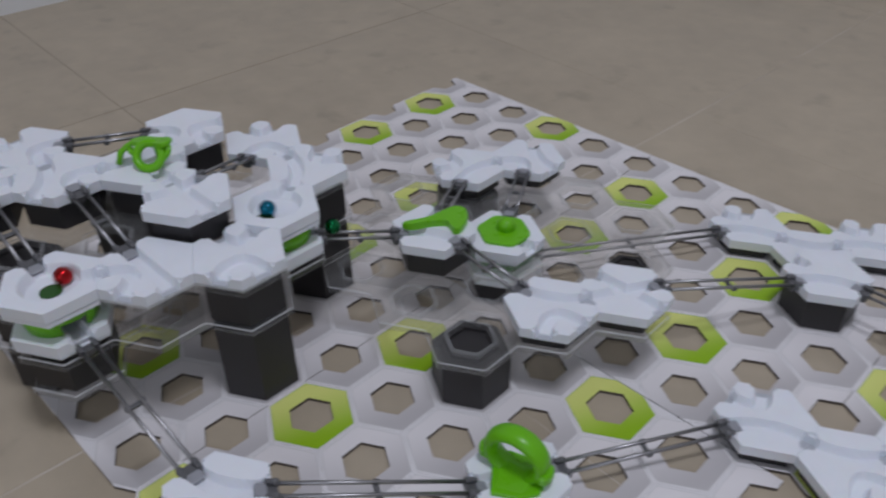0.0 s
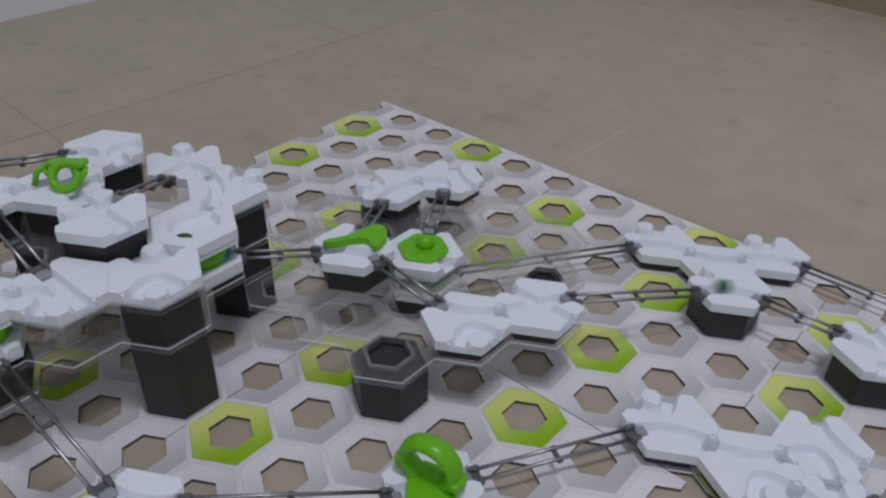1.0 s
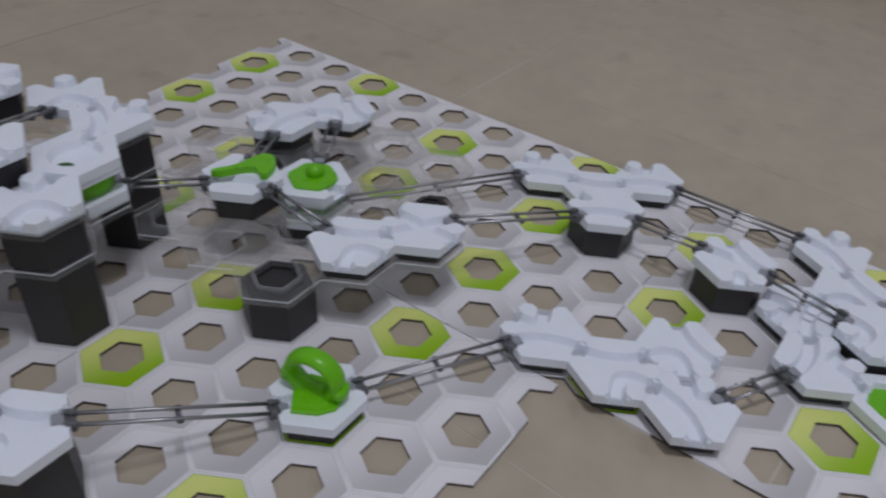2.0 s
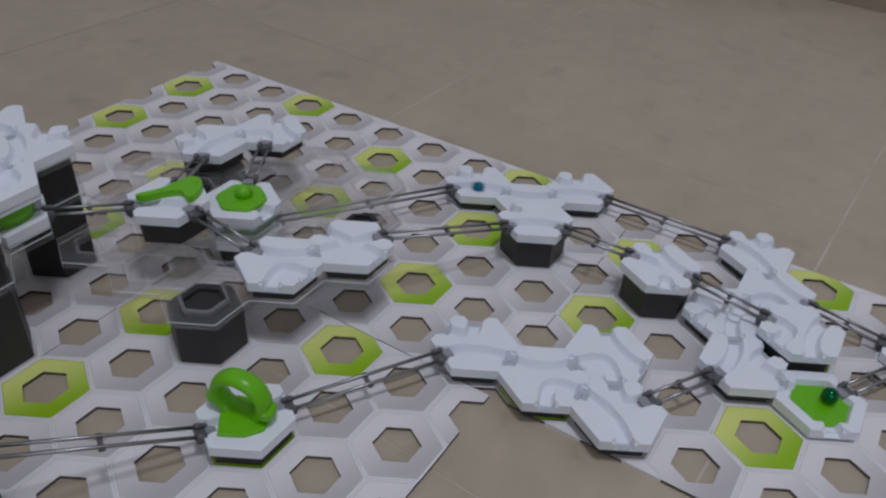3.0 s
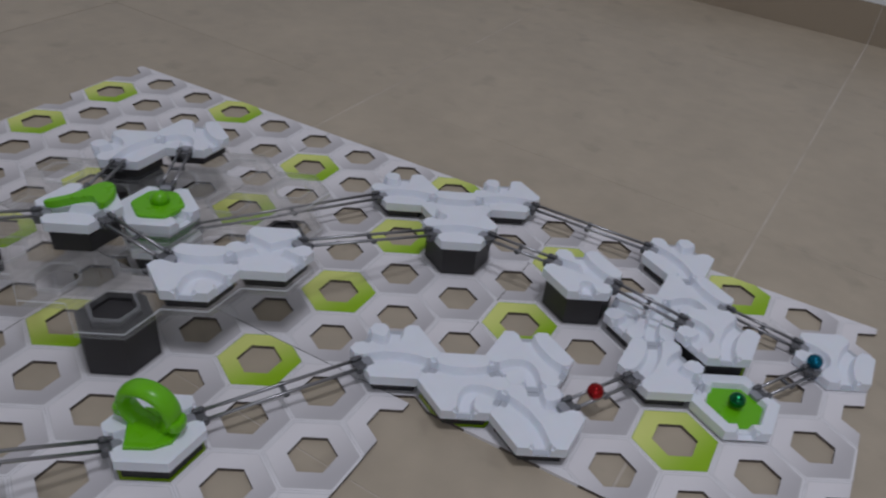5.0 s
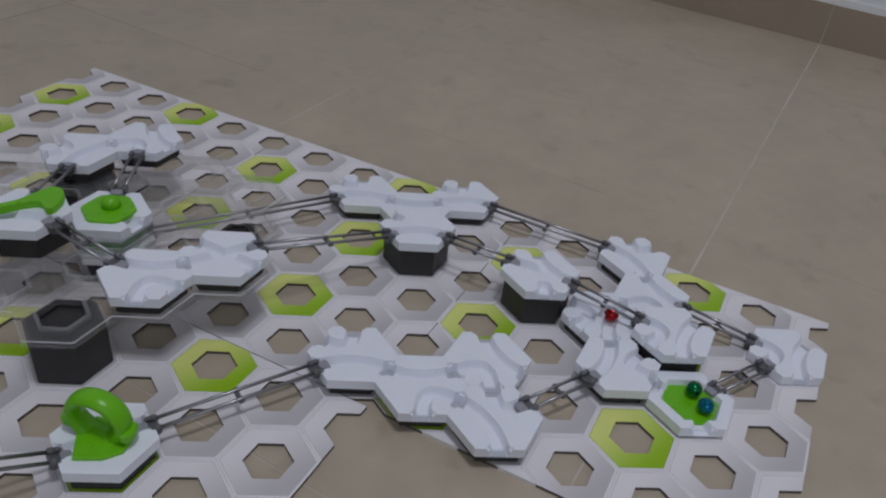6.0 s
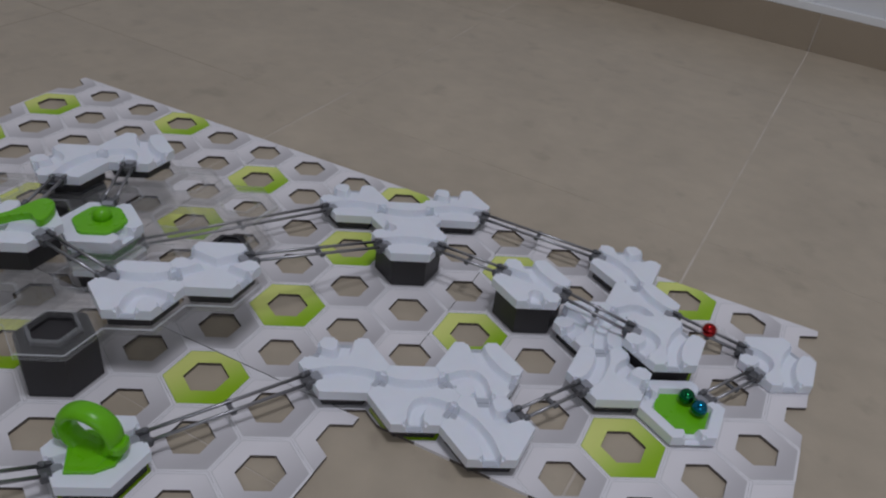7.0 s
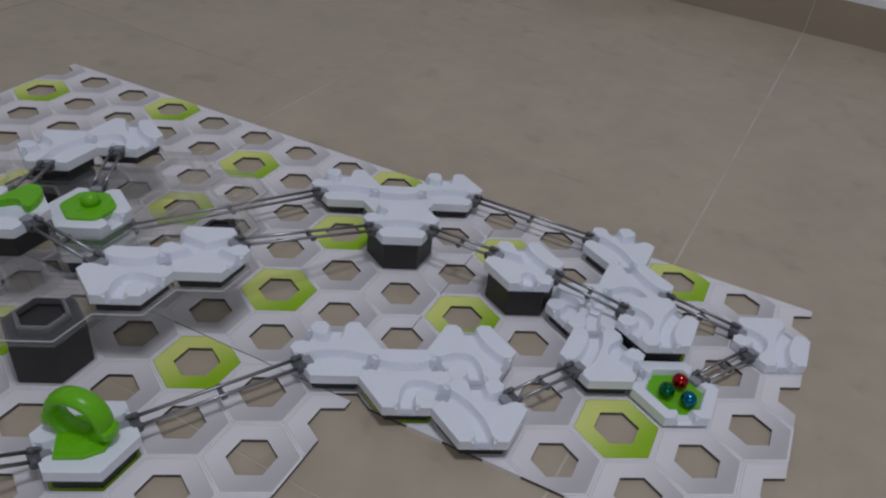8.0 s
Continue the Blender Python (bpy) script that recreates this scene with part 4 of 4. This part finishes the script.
GREEN_ROWS = [
    (0.00, -0.3513, -0.0319, 0.0820),
    (0.10, -0.3348, -0.0270, 0.0810),
    (0.20, -0.2968, 0.0018, 0.0711),
    (0.30, -0.2665, 0.0010, 0.0711),
    (0.40, -0.2317, -0.0333, 0.0680),
    (0.50, -0.2054, -0.0390, 0.0625),
    (0.60, -0.1643, -0.0346, 0.0609),
    (0.70, -0.1422, -0.0226, 0.0609),
    (0.80, -0.0999, -0.0028, 0.0580),
    (0.90, -0.0672, 0.0154, 0.0510),
    (1.00, -0.0052, 0.0516, 0.0394),
    (1.10, 0.0300, 0.0404, 0.0420),
    (1.20, 0.0821, 0.0105, 0.0405),
    (1.30, 0.1123, -0.0036, 0.0394),
    (1.40, 0.1260, -0.0180, 0.0425),
    (1.60, 0.1650, -0.0400, 0.0340),
    (1.75, 0.1905, -0.0580, 0.0300),
    (1.90, 0.1915, -0.0830, 0.0270),
    (2.00, 0.1936, -0.1125, 0.0156),
    (2.20, 0.1946, -0.1137, 0.0156),
    (3.30, 0.1979, -0.1047, 0.0156),
    (3.50, 0.1975, -0.1055, 0.0156),
    (4.00, 0.1974, -0.1052, 0.0156),
    (4.20, 0.1968, -0.1045, 0.0156),
    (5.30, 0.1833, -0.1097, 0.0156),
    (5.40, 0.1801, -0.1053, 0.0156),
    (5.50, 0.1800, -0.1042, 0.0156),
    (5.60, 0.1813, -0.1053, 0.0156),
    (5.80, 0.1911, -0.1002, 0.0156),
    (6.00, 0.1948, -0.1015, 0.0156),
    (6.20, 0.1968, -0.1022, 0.0156),
    (6.50, 0.1972, -0.1032, 0.0156),
    (7.00, 0.1966, -0.0996, 0.0156),
    (7.50, 0.1951, -0.0994, 0.0156),
    (7.65, 0.1906, -0.0990, 0.0156),
    (7.80, 0.1836, -0.0992, 0.0156),
    (8.00, 0.1831, -0.1125, 0.0156),
]
BLUE_ROWS = [
    (0.00, -0.3849, -0.0597, 0.1095),
    (0.10, -0.3898, -0.0553, 0.1095),
    (0.20, -0.3862, -0.0469, 0.1060),
    (0.30, -0.3900, -0.0479, 0.1060),
    (0.40, -0.3880, -0.0445, 0.1045),
    (0.50, -0.3852, -0.0514, 0.1045),
    (0.60, -0.3885, -0.0500, 0.1035),
    (0.70, -0.3886, -0.0511, 0.1035),
    (0.80, -0.3881, -0.0520, 0.1030),
    (0.90, -0.3851, -0.0516, 0.1025),
    (1.00, -0.3625, -0.0560, 0.0900),
    (1.10, -0.3506, -0.0386, 0.0840),
    (1.20, -0.3134, -0.0189, 0.0755),
    (1.30, -0.2955, 0.0027, 0.0711),
    (1.40, -0.2893, 0.0509, 0.0725),
    (1.50, -0.2859, 0.0722, 0.0660),
    (1.60, -0.2814, 0.1308, 0.0609),
    (1.70, -0.2462, 0.1228, 0.0609),
    (1.80, -0.2362, 0.0825, 0.0635),
    (1.90, -0.2309, 0.0636, 0.0615),
    (2.00, -0.2380, 0.0300, 0.0420),
    (2.10, -0.2360, 0.0287, 0.0360),
    (2.20, -0.2109, 0.0335, 0.0340),
    (2.50, -0.1650, 0.0695, 0.0315),
    (2.90, -0.0715, 0.1238, 0.0236),
    (3.10, -0.0238, 0.1238, 0.0204),
    (3.20, 0.0000, 0.1170, 0.0204),
    (3.30, 0.0193, 0.1249, 0.0204),
    (3.40, 0.0472, 0.1350, 0.0204),
    (3.50, 0.0644, 0.1377, 0.0204),
    (3.60, 0.0811, 0.1128, 0.0236),
    (3.70, 0.0955, 0.1048, 0.0236),
    (3.80, 0.1244, 0.0831, 0.0236),
    (3.90, 0.1396, 0.0730, 0.0236),
    (4.00, 0.1760, 0.0618, 0.0204),
    (4.10, 0.1848, 0.0443, 0.0204),
    (4.20, 0.1929, 0.0126, 0.0204),
    (4.40, 0.2050, -0.0100, 0.0204),
    (4.60, 0.2381, -0.0275, 0.0200),
    (4.75, 0.2620, -0.0413, 0.0160),
    (4.90, 0.2680, -0.0550, 0.0130),
    (5.05, 0.2590, -0.0705, 0.0160),
    (5.20, 0.2220, -0.0920, 0.0175),
    (5.30, 0.2048, -0.1036, 0.0165),
    (5.40, 0.1973, -0.1102, 0.0156),
    (5.50, 0.2010, -0.1143, 0.0156),
    (5.60, 0.1946, -0.1141, 0.0156),
    (5.80, 0.1933, -0.1144, 0.0156),
    (6.00, 0.1982, -0.1174, 0.0156),
    (6.50, 0.1977, -0.1165, 0.0156),
    (7.00, 0.2022, -0.1109, 0.0156),
    (7.50, 0.2020, -0.1097, 0.0156),
    (7.80, 0.2007, -0.1129, 0.0156),
    (8.00, 0.1960, -0.1212, 0.0156),
]


def motions():
    for ob, rows in ((RED, RED_ROWS), (EMERALD, GREEN_ROWS), (BLUE, BLUE_ROWS)):
        walk(ob, [(t, pose(x, y, z)) for t, x, y, z in rows])


motions()
